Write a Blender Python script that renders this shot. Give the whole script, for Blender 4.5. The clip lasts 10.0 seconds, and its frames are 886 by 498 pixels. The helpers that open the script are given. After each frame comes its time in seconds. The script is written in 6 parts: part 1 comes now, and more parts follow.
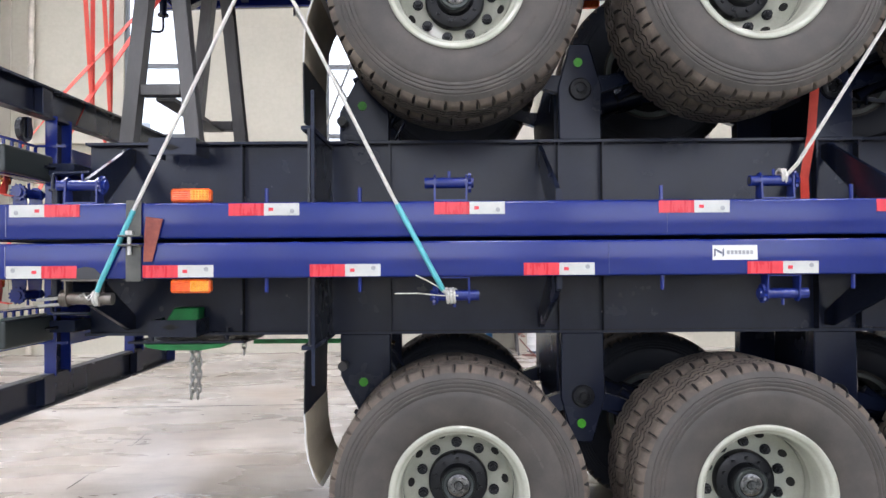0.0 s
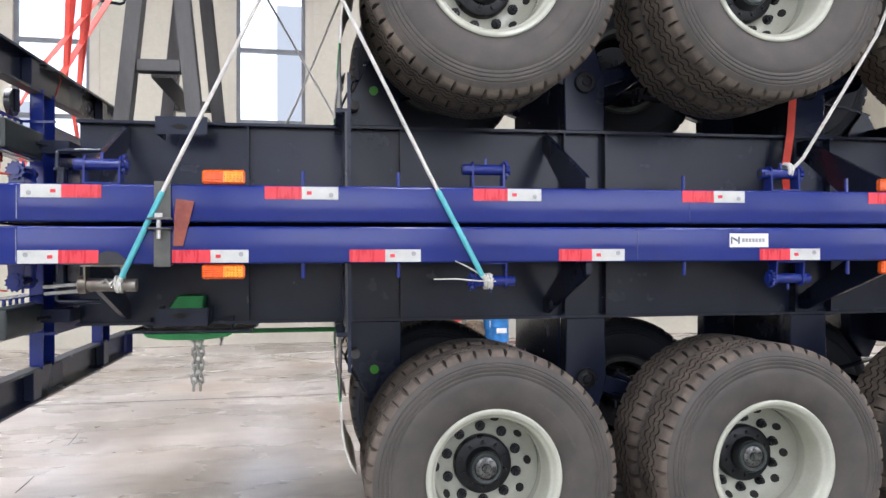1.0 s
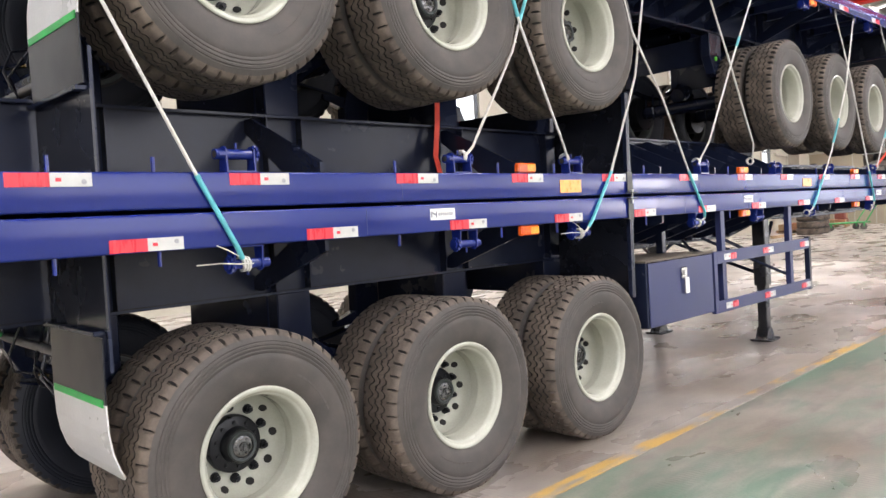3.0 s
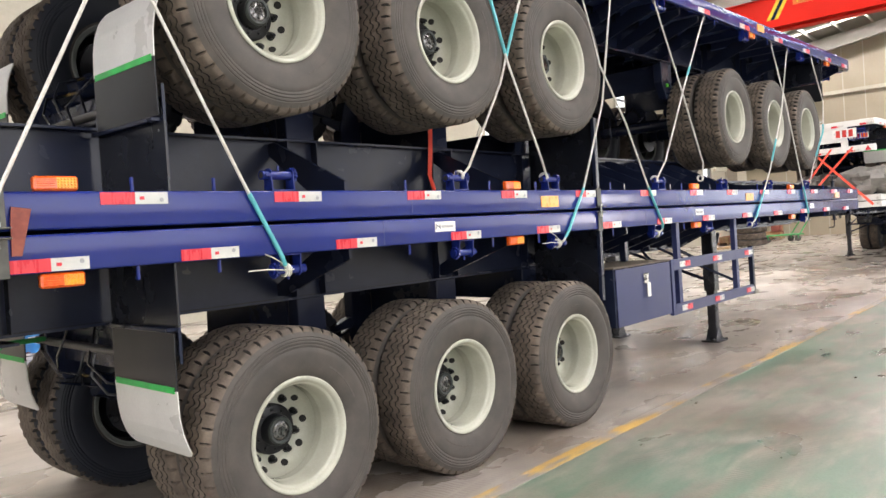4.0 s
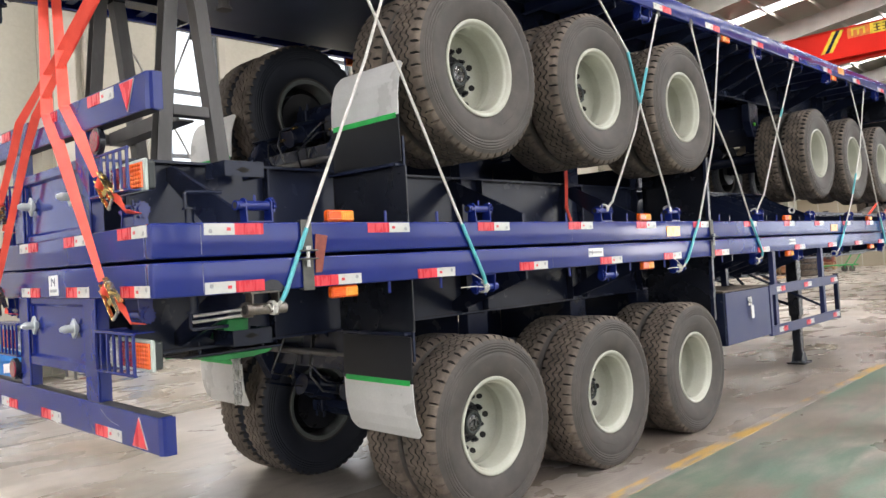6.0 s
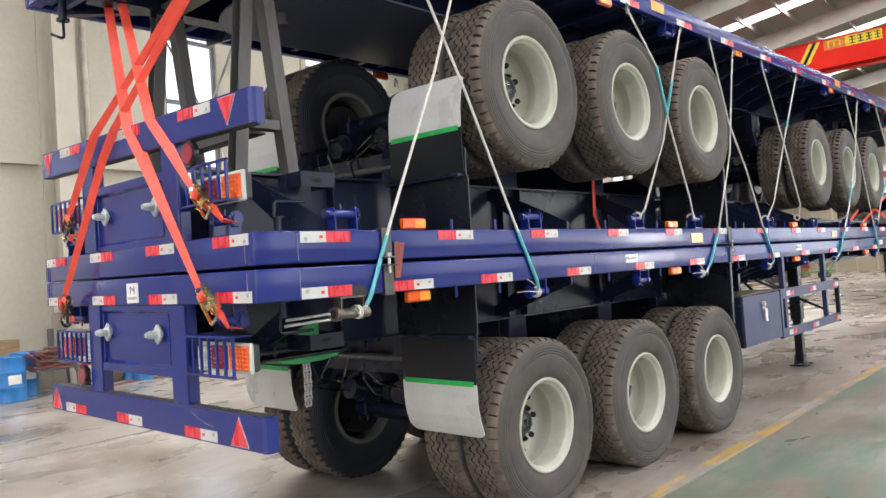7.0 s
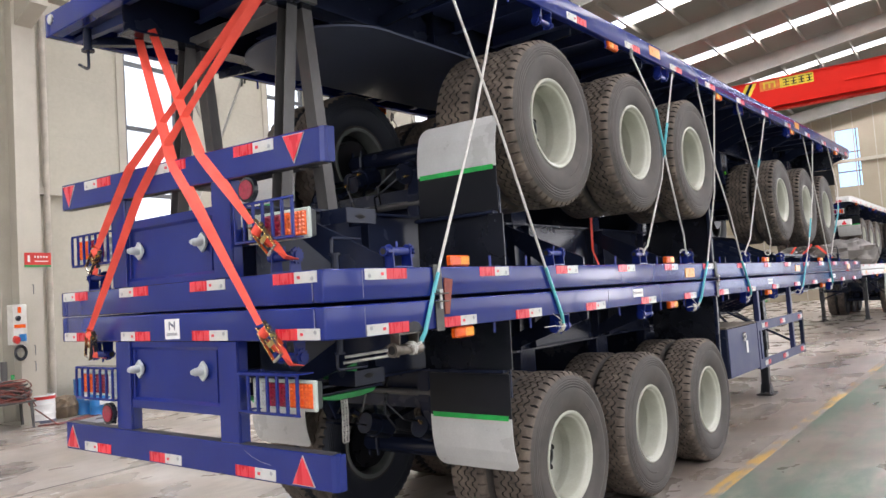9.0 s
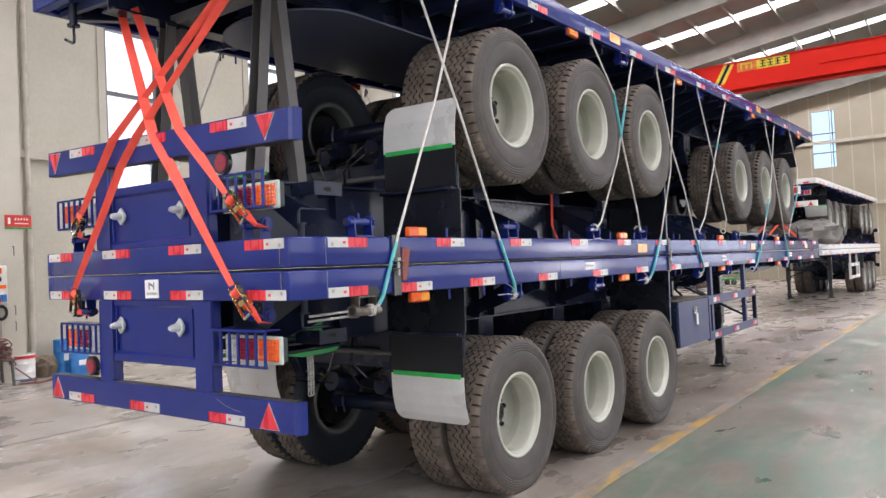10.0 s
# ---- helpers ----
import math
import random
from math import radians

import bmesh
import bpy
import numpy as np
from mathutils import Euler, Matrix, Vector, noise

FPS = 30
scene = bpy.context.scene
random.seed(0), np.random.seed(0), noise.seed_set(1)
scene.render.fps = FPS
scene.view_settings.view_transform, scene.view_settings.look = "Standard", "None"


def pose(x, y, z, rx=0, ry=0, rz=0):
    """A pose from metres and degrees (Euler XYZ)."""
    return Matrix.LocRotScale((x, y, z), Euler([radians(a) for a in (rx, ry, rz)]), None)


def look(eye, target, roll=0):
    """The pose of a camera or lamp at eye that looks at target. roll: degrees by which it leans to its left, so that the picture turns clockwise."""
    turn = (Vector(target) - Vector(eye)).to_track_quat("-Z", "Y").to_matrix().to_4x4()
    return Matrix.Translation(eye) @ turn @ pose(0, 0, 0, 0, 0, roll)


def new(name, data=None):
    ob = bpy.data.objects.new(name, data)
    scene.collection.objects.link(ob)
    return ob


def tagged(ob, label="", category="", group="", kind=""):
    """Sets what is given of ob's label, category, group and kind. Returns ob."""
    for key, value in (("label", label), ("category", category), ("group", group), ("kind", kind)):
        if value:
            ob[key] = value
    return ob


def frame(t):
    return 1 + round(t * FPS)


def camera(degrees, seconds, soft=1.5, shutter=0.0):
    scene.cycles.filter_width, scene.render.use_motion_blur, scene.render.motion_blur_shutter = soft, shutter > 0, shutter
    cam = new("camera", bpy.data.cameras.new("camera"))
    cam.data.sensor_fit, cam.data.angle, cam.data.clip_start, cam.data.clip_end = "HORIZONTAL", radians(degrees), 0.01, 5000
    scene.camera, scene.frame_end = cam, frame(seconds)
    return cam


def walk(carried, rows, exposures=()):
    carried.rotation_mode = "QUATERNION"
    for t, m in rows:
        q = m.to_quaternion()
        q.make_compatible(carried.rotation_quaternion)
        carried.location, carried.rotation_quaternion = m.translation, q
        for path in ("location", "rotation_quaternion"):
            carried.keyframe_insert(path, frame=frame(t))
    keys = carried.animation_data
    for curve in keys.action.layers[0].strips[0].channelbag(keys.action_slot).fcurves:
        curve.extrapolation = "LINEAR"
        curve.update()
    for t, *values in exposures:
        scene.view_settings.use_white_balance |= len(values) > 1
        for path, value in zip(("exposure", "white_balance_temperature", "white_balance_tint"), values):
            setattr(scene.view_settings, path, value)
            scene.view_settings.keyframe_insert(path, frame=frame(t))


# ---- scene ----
cam = camera(60.6, 10.0)
PATH = [
    (0, (0.005, 0.091, 1.502), (0.0, 2.09, 1.566), -0.4),
    (0.5, (-0.337, 0.081, 1.489), (-0.215, 2.077, 1.543), -0.0),
    (1, (-0.67, 0.119, 1.481), (-0.362, 2.095, 1.521), -0.3),
    (1.5, (-0.962, 0.327, 1.493), (-0.311, 2.218, 1.538), -0.7),
    (2, (-1.251, 0.468, 1.515), (-0.224, 2.184, 1.515), -3.2),
    (2.5, (-1.456, 0.447, 1.542), (-0.172, 1.979, 1.483), -4.4),
    (3, (-1.687, 0.322, 1.534), (-0.292, 1.755, 1.465), -3.5),
    (3.2, (-1.788, 0.254, 1.541), (-0.375, 1.667, 1.474), -3.3),
    (4.3, (-2.539, 0.102, 1.514), (-1.036, 1.422, 1.481), -4.1),
    (4.5, (-2.659, 0.044, 1.503), (-1.193, 1.404, 1.476), -3.8),
    (5, (-2.929, 0.001, 1.521), (-1.537, 1.438, 1.5), -3.0),
    (5.5, (-3.241, 0.107, 1.522), (-1.856, 1.55, 1.533), -3.2),
    (5.7, (-3.345, 0.163, 1.545), (-1.943, 1.589, 1.574), -3.4),
    (7, (-3.986, 0.479, 1.565), (-2.508, 1.826, 1.63), -4.0),
    (7.5, (-4.13, 0.624, 1.595), (-2.624, 1.938, 1.674), -4.3),
    (8, (-4.165, 0.819, 1.614), (-2.634, 2.101, 1.735), -4.4),
    (8.5, (-4.23, 0.923, 1.636), (-2.672, 2.169, 1.777), -4.4),
    (9, (-4.421, 0.873, 1.642), (-2.837, 2.086, 1.772), -3.9),
    (9.5, (-4.552, 0.737, 1.641), (-2.959, 1.94, 1.751), -3.2),
    (10, (-4.65, 0.53, 1.615), (-3.036, 1.71, 1.667), -2.7),
]
walk(cam, [(t, look(eye, target, roll)) for t, eye, target, roll in PATH],
     [(0, 0.08, 5900, 16), (1.0, 0.08, 5920, 16), (2.5, 0.25, 6260, 17), (3.2, 0.24, 6420, 17), (4.5, 0.10, 6680, 13), (5.5, 0.03, 6480, 13), (7.5, -0.08, 6320, 12.5), (8.5, -0.10, 6260, 15), (10, -0.25, 6200, 17)])

# ---- light ----
TURN_B = 2.83                      # the hall is turned against the trailers
HALL = pose(0, 0, 0, 0, 0, TURN_B)
world = bpy.data.worlds.new("overcast_sky")
scene.world = world
world.use_nodes = True
_n = world.node_tree.nodes
_sky = _n.new("ShaderNodeTexSky")
_sky.sky_type, _sky.sun_disc = "NISHITA", False
_sky.sun_elevation, _sky.sun_rotation = radians(48), radians(200)
world.node_tree.links.new(_sky.outputs[0], _n["Background"].inputs[0])
_n["Background"].inputs[1].default_value = 0.1
scene.view_settings.exposure = 0.0


def area_lamp(name, m, sx, sy, watts, colour=(1, 0.985, 0.965)):
    d = bpy.data.lights.new(name, "AREA")
    d.shape, d.size, d.size_y, d.energy, d.color = "RECTANGLE", sx, sy, watts, colour
    ob = new(name, d)
    ob.matrix_world = m
    return ob


SUN = bpy.data.lights.new("sun", "SUN")
SUN.energy, SUN.angle, SUN.color = 1.0, radians(12), (1, 0.97, 0.93)
new("sun", SUN).matrix_world = pose(0, 0, 40, 42, 0, 200)

ROOF_W = 1250.0     # one roof light
GATE_W = 1600.0     # an assumed open gate, unseen behind the camera's start, added for light
SIDE_W = 1150.0     # assumed band of windows in the unseen near side wall, added for light

# ---- materials ----


def nodes_of(name):
    m = bpy.data.materials.new(name)
    m.use_nodes = True
    return m, m.node_tree.nodes, m.node_tree.links, m.node_tree.nodes["Principled BSDF"]


def ramp(n, l, src, stops):
    r = n.new("ShaderNodeValToRGB")
    while len(r.color_ramp.elements) < len(stops):
        r.color_ramp.elements.new(0.5)
    for e, (p, c) in zip(r.color_ramp.elements, stops):
        e.position, e.color = p, (*c, 1) if len(c) == 3 else c
    l.new(src, r.inputs[0])
    return r


def surface(name, colour, rough=0.5, metal=0.0, second=None, scale=6.0, fine=80.0, bump=0.05, coat=0.0, stretch=(1, 1, 1), spread=(0.38, 0.68), rough_var=0.12, dist=0.002, grain=0.07, gloss=0.5, waves=0.0):
    """Paint, plastic, metal or rubber with stains at one scale and grain at another."""
    m, n, l, p = nodes_of(name)
    tc, mp = n.new("ShaderNodeTexCoord"), n.new("ShaderNodeMapping")
    mp.inputs["Scale"].default_value = stretch
    l.new(tc.outputs["Object"], mp.inputs[0])
    big, small = n.new("ShaderNodeTexNoise"), n.new("ShaderNodeTexNoise")
    for t, s, d in ((big, scale, 6), (small, fine, 3)):
        t.inputs["Scale"].default_value, t.inputs["Detail"].default_value = s, d
        l.new(mp.outputs[0], t.inputs[0])
    second = second or tuple(c * 0.72 for c in colour)
    r = ramp(n, l, big.outputs[0], ((spread[0], second), (spread[1], colour)))
    g = ramp(n, l, small.outputs[0], ((0.3, (1 - grain,) * 3), (0.7, (1,) * 3)))
    mix = n.new("ShaderNodeMixRGB")
    mix.blend_type, mix.inputs[0].default_value = "MULTIPLY", 1.0
    l.new(r.outputs[0], mix.inputs[1])
    l.new(g.outputs[0], mix.inputs[2])
    l.new(mix.outputs[0], p.inputs["Base Color"])
    mr = n.new("ShaderNodeMapRange")
    mr.inputs["To Min"].default_value, mr.inputs["To Max"].default_value = max(0.03, rough - rough_var), min(1, rough + rough_var)
    l.new(big.outputs[0], mr.inputs[0])
    l.new(mr.outputs[0], p.inputs["Roughness"])
    p.inputs["Metallic"].default_value = metal
    p.inputs["Specular IOR Level"].default_value = gloss
    p.inputs["Coat Weight"].default_value = coat
    p.inputs["Coat Roughness"].default_value = 0.12
    b = n.new("ShaderNodeBump")
    b.inputs["Strength"].default_value, b.inputs["Distance"].default_value = bump, dist
    l.new(small.outputs[0], b.inputs["Height"])
    if waves:
        slow, w = n.new("ShaderNodeTexNoise"), n.new("ShaderNodeBump")
        slow.inputs["Scale"].default_value, slow.inputs["Detail"].default_value = 2.6, 1.0
        l.new(tc.outputs["Object"], slow.inputs[0])
        w.inputs["Strength"].default_value, w.inputs["Distance"].default_value = waves, 0.02
        l.new(slow.outputs[0], w.inputs["Height"])
        l.new(w.outputs[0], b.inputs["Normal"])
    l.new(b.outputs[0], p.inputs["Normal"])
    return m


BLUE = surface("blue_paint", (0.0105, 0.0225, 0.172), 0.17, second=(0.0095, 0.0195, 0.150), scale=3, bump=0.012, rough_var=0.08, grain=0.04, gloss=0.44, waves=0.2)
NAVY = surface("navy_underside", (0.036, 0.050, 0.138), 0.42, second=(0.028, 0.041, 0.115), scale=3, gloss=0.4)
SKID = surface("worn_skid_plate", (0.105, 0.120, 0.180), 0.4, second=(0.075, 0.088, 0.135), scale=3, gloss=0.4)
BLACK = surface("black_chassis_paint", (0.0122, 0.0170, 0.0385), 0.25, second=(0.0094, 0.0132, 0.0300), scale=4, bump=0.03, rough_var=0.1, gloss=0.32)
STEEL = surface("dark_mill_steel", (0.125, 0.120, 0.118), 0.46, 0.2, second=(0.075, 0.072, 0.070), scale=5, stretch=(1, 1, 0.3))
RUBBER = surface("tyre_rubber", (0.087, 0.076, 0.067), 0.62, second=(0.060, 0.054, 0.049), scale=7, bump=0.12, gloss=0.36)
# same rubber, darkened: the shade on inner side walls is put into the colour
RUBBER_SHADE = surface("clean_tyre_rubber", (0.0165, 0.0200, 0.0310), 0.6, second=(0.0125, 0.0155, 0.0240), scale=7, bump=0.1)
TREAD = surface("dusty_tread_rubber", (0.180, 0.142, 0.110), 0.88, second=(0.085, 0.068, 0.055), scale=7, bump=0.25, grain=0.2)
# shade down in the tread grooves is put into this colour
DARK_G = surface("dusty_tread_groove", (0.026, 0.022, 0.019), 0.9, second=(0.012, 0.011, 0.011), scale=9)
GROOVE = surface("tread_groove", (0.017, 0.0155, 0.0145), 0.9, scale=9)
CREAM = surface("cream_rim_paint", (0.462, 0.466, 0.388), 0.15, second=(0.420, 0.425, 0.352), scale=8, coat=0.0, bump=0.02)
CAST = surface("black_cast_hub", (0.0105, 0.0110, 0.0140), 0.31, 0.0, scale=14, gloss=0.3)
CHROME = surface("bright_steel", (0.62, 0.61, 0.58), 0.28, 1.0, scale=20)
ZINC = surface("zinc_chain", (0.60, 0.59, 0.56), 0.40, 0.8, scale=30)
CAP_S = surface("machined_hub_cap", (0.24, 0.235, 0.23), 0.18, 0.9, second=(0.06, 0.06, 0.06), scale=40)
BARE = surface("bare_burnt_steel", (0.30, 0.27, 0.24), 0.45, 0.85, second=(0.14, 0.12, 0.10), scale=14)
BRASS = surface("yellow_zinc", (0.78, 0.52, 0.16), 0.24, 0.95, second=(0.55, 0.42, 0.22), scale=30)
RED_T = surface("red_reflector", (0.72, 0.035, 0.055), 0.28, second=(0.55, 0.02, 0.035), scale=22, fine=300, stretch=(1, 1, 0.15))
WHITE_T = surface("white_reflector", (0.58, 0.58, 0.55), 0.3, second=(0.51, 0.51, 0.485), scale=22, fine=300)
ORANGE_L = surface("orange_lens", (0.86, 0.150, 0.012), 0.22, second=(0.74, 0.085, 0.008), scale=60, coat=0.6)
AMBER = surface("amber_reflector", (0.85, 0.40, 0.025), 0.3, second=(0.8, 0.29, 0.02), scale=30, coat=0.4)
RED_L = surface("red_lens", (0.30, 0.004, 0.034), 0.2, second=(0.19, 0.003, 0.020), scale=60, coat=0.6)
CLEAR_L = surface("clear_lens", (0.60, 0.62, 0.62), 0.15, second=(0.4, 0.42, 0.42), scale=70, coat=0.8)
SOCK = surface("grey_socket_casting", (0.50, 0.53, 0.53), 0.42, second=(0.42, 0.45, 0.45), scale=20)
BACK_G = surface("grey_lamp_back", (0.030, 0.037, 0.036), 0.4, second=(0.024, 0.030, 0.029), scale=20)
# rim paint darkened to grey: the shade inside the twin wheels is painted in
RIM_SHADE = surface("grey_inner_rim_paint", (0.17, 0.18, 0.165), 0.4, second=(0.12, 0.13, 0.12), scale=8)
SCUFF_B = surface("welded_paint_seam", (0.030, 0.048, 0.20), 0.3, scale=30)
SCUFF = surface("scuffed_edge", (0.24, 0.26, 0.38), 0.5, scale=30)
GUARD_B = surface("dusty_guard_blue", (0.028, 0.036, 0.112), 0.42, second=(0.021, 0.028, 0.094), scale=5, gloss=0.4, grain=0.12)
DUSTY_B = surface("dusty_brown_lid", (0.17, 0.135, 0.10), 0.75, second=(0.09, 0.075, 0.06), scale=7, grain=0.2)
DUSTY = surface("dusty_dark_plate", (0.055, 0.052, 0.054), 0.6, second=(0.032, 0.031, 0.034), scale=8, grain=0.2)
HOUSING = surface("grey_green_plastic", (0.52, 0.58, 0.52), 0.4, second=(0.44, 0.5, 0.45), scale=12)
FLAP_W = surface("white_flap_plastic", (0.66, 0.66, 0.64), 0.30, second=(0.58, 0.58, 0.56), scale=4, gloss=0.7)
FLAP_C = surface("cream_flap_lining", (0.46, 0.40, 0.29), 0.5, second=(0.34, 0.29, 0.21), scale=5)
FLAP_S = surface("satin_black_flap_sheet", (0.0085, 0.0098, 0.0145), 0.34, scale=4, bump=0.01, gloss=0.32)
FLAP_B = surface("black_flap_rubber", (0.0125, 0.0145, 0.022), 0.26, scale=4, bump=0.02, gloss=0.55)
GREEN_S = surface("green_flap_stripe", (0.02, 0.55, 0.10), 0.45, scale=10)
GREEN_P = surface("green_paint", (0.02, 0.32, 0.07), 0.5, second=(0.015, 0.22, 0.05), scale=10)
CAP_G = surface("green_plastic_cap", (0.10, 0.55, 0.02), 0.4, scale=20)
ROPE = surface("white_rope", (0.70, 0.68, 0.63), 0.7, second=(0.56, 0.54, 0.50), scale=40, fine=300, bump=0.4)
TEAL = surface("teal_sleeve", (0.10, 0.46, 0.50), 0.35, second=(0.08, 0.39, 0.44), scale=20, coat=0.3)
WEB = surface("orange_webbing", (0.88, 0.100, 0.058), 0.55, second=(0.78, 0.070, 0.042), scale=10, fine=260, bump=0.3)
RUST = surface("rusty_plate", (0.30, 0.09, 0.06), 0.8, second=(0.2, 0.05, 0.04), scale=25)
STICKER = surface("sticker_white", (0.78, 0.78, 0.76), 0.35, second=(0.72, 0.72, 0.7), scale=10)
INK = surface("sticker_ink", (0.09, 0.10, 0.15), 0.4, scale=20)
GREY_INK = surface("grey_ink", (0.35, 0.35, 0.36), 0.4, scale=20)
# cream panel of the east wall, with warm bounced light mixed in as tan
EASTP = surface("tan_wall_panel", (0.38, 0.335, 0.25), 0.55, second=(0.34, 0.30, 0.22), scale=0.7, fine=14, bump=0.03)
PANEL = surface("cream_wall_panel", (0.475, 0.448, 0.360), 0.55, second=(0.435, 0.41, 0.33), scale=0.7, fine=14, bump=0.03)
COLUMN = surface("beige_column_paint", (0.48, 0.45, 0.37), 0.5, second=(0.42, 0.39, 0.32), scale=1.5)
FRAME = surface("grey_window_frame", (0.16, 0.17, 0.18), 0.45, scale=5)
ROOFM = surface("roof_sheet", (0.205, 0.190, 0.160), 0.6, second=(0.17, 0.16, 0.135), scale=0.5)
RAFTER = surface("rafter_paint", (0.225, 0.207, 0.172), 0.5, scale=1)
CRANE = surface("crane_red", (0.74, 0.022, 0.010), 0.5, second=(0.66, 0.018, 0.008), scale=0.6, gloss=0.15)
ORANGE_P = surface("sign_orange", (0.82, 0.20, 0.02), 0.45, scale=5)
YELLOW = surface("sign_yellow", (0.85, 0.62, 0.02), 0.45, scale=5)
DRUM_B = surface("drum_blue", (0.02, 0.20, 0.52), 0.35, second=(0.015, 0.14, 0.4), scale=6, coat=0.2)
WHITE_P = surface("white_trailer_paint", (0.72, 0.72, 0.70), 0.38, second=(0.64, 0.64, 0.62), scale=3, coat=0.2)
TARP = surface("grey_tarpaulin", (0.24, 0.225, 0.205), 0.8, second=(0.16, 0.15, 0.14), scale=3, fine=20, bump=0.5)
WOOD = surface("rough_timber", (0.38, 0.26, 0.14), 0.75, second=(0.26, 0.17, 0.09), scale=3, stretch=(1, 8, 8))
CRATE = surface("orange_brown_crate", (0.42, 0.20, 0.10), 0.7, second=(0.30, 0.14, 0.07), scale=4)
HOSE = surface("red_brown_hose", (0.26, 0.07, 0.05), 0.6, second=(0.12, 0.06, 0.05), scale=8)
SACK = surface("brown_sackcloth", (0.26, 0.20, 0.13), 0.9, second=(0.17, 0.13, 0.09), scale=6, fine=60, bump=0.4)
PIPE = surface("cream_plastic_pipe", (0.60, 0.55, 0.46), 0.4, scale=4)
SIGN_R = surface("sign_red", (0.62, 0.03, 0.02), 0.45, scale=8)
BOX_W = surface("switch_box_enamel", (0.66, 0.65, 0.6), 0.45, second=(0.55, 0.53, 0.48), scale=8)


def concrete(name, light, dark, rough_lo, rough_hi, paint=None, wear=(0.47, 0.60), wear_scale=1.0, tracks=()):
    """Scuffed concrete, mottled at three scales; with paint, what is left of a coat of it."""
    m, n, l, p = nodes_of(name)
    tc = n.new("ShaderNodeTexCoord")

    def noise(scale, detail, stretch=(1, 1, 1), twist=0.0):
        mp, t = n.new("ShaderNodeMapping"), n.new("ShaderNodeTexNoise")
        mp.inputs["Scale"].default_value = stretch
        t.inputs["Scale"].default_value, t.inputs["Detail"].default_value, t.inputs["Distortion"].default_value = scale, detail, twist
        l.new(tc.outputs["Object"], mp.inputs[0])
        l.new(mp.outputs[0], t.inputs[0])
        return t.outputs[0]

    def times(a, b_, f=1.0):
        mx = n.new("ShaderNodeMixRGB")
        mx.blend_type, mx.inputs[0].default_value = "MULTIPLY", f
        l.new(a, mx.inputs[1])
        l.new(b_, mx.inputs[2])
        return mx.outputs[0]
    big, mid, fine, streak = noise(0.4, 5), noise(1.7, 7), noise(60, 4), noise(1.6, 9, (0.5, 1.2, 1))
    col = ramp(n, l, big, ((0.38, dark), (0.62, light))).outputs[0]
    col = times(col, ramp(n, l, mid, ((0.34, (0.85, 0.83, 0.81)), (0.64, (1, 1, 1)))).outputs[0])
    col = times(col, ramp(n, l, streak, ((0.34, (0.84, 0.83, 0.82)), (0.62, (1, 1, 1)))).outputs[0])
    col = times(col, ramp(n, l, noise(7.0, 9, (0.45, 1.2, 1)), ((0.36, (0.91, 0.905, 0.90)), (0.56, (1, 1, 1)))).outputs[0])
    col = times(col, ramp(n, l, fine, ((0.32, (0.88,) * 3), (0.55, (1,) * 3))).outputs[0])
    stain = noise(0.9, 5, (1.0, 0.8, 1), 0.4)
    col = times(col, ramp(n, l, stain, ((0.22, (0.60, 0.51, 0.42)), (0.56, (1, 1, 1)))).outputs[0])
    scrape = noise(5.5, 10, (0.55, 1.2, 1), 0.5)
    col = times(col, ramp(n, l, scrape, ((0.33, (0.80, 0.79, 0.79)), (0.50, (1, 1, 1)))).outputs[0])
    spill = noise(0.62, 5, (1.0, 0.9, 1), 0.5)
    col = times(col, ramp(n, l, spill, ((0.22, (0.64, 0.64, 0.66)), (0.58, (1, 1, 1)))).outputs[0])
    # polish and dried-on dust in patches decide the gloss
    blend = n.new("ShaderNodeMixRGB")
    blend.inputs[0].default_value = 0.55
    l.new(streak, blend.inputs[1])
    l.new(noise(1.05, 6, (0.8, 1.3, 1), 0.4), blend.inputs[2])
    rough = blend.outputs[0]
    if tracks:
        # wheel marks left along the lane
        sep, wave = n.new("ShaderNodeSeparateXYZ"), n.new("ShaderNodeTexWave")
        l.new(tc.outputs["Object"], sep.inputs[0])
        wave.inputs["Scale"].default_value, wave.inputs["Distortion"].default_value, wave.inputs["Detail"].default_value = 9.0, 3.0, 3.0
        l.new(tc.outputs["Object"], wave.inputs[0])
        for v, w in tracks:
            off, gap, band = n.new("ShaderNodeMath"), n.new("ShaderNodeMath"), n.new("ShaderNodeMapRange")
            off.operation, off.inputs[1].default_value = "SUBTRACT", v
            l.new(sep.outputs[1], off.inputs[0])
            gap.operation = "ABSOLUTE"
            l.new(off.outputs[0], gap.inputs[0])
            l.new(gap.outputs[0], band.inputs[0])
            band.inputs["From Min"].default_value, band.inputs["From Max"].default_value = w * 0.7, w
            band.inputs["To Min"].default_value, band.inputs["To Max"].default_value = 1.0, 0.0
            f = n.new("ShaderNodeMath")
            f.operation = "MULTIPLY"
            l.new(band.outputs[0], f.inputs[0])
            l.new(ramp(n, l, mid, ((0.40, (0,) * 3), (0.62, (1,) * 3))).outputs[0], f.inputs[1])
            mk = n.new("ShaderNodeMixRGB")
            mk.blend_type = "MULTIPLY"
            l.new(f.outputs[0], mk.inputs[0])
            l.new(col, mk.inputs[1])
            l.new(ramp(n, l, wave.outputs[0], ((0.2, (0.62, 0.59, 0.57)), (0.7, (0.92, 0.91, 0.90)))).outputs[0], mk.inputs[2])
            col = mk.outputs[0]
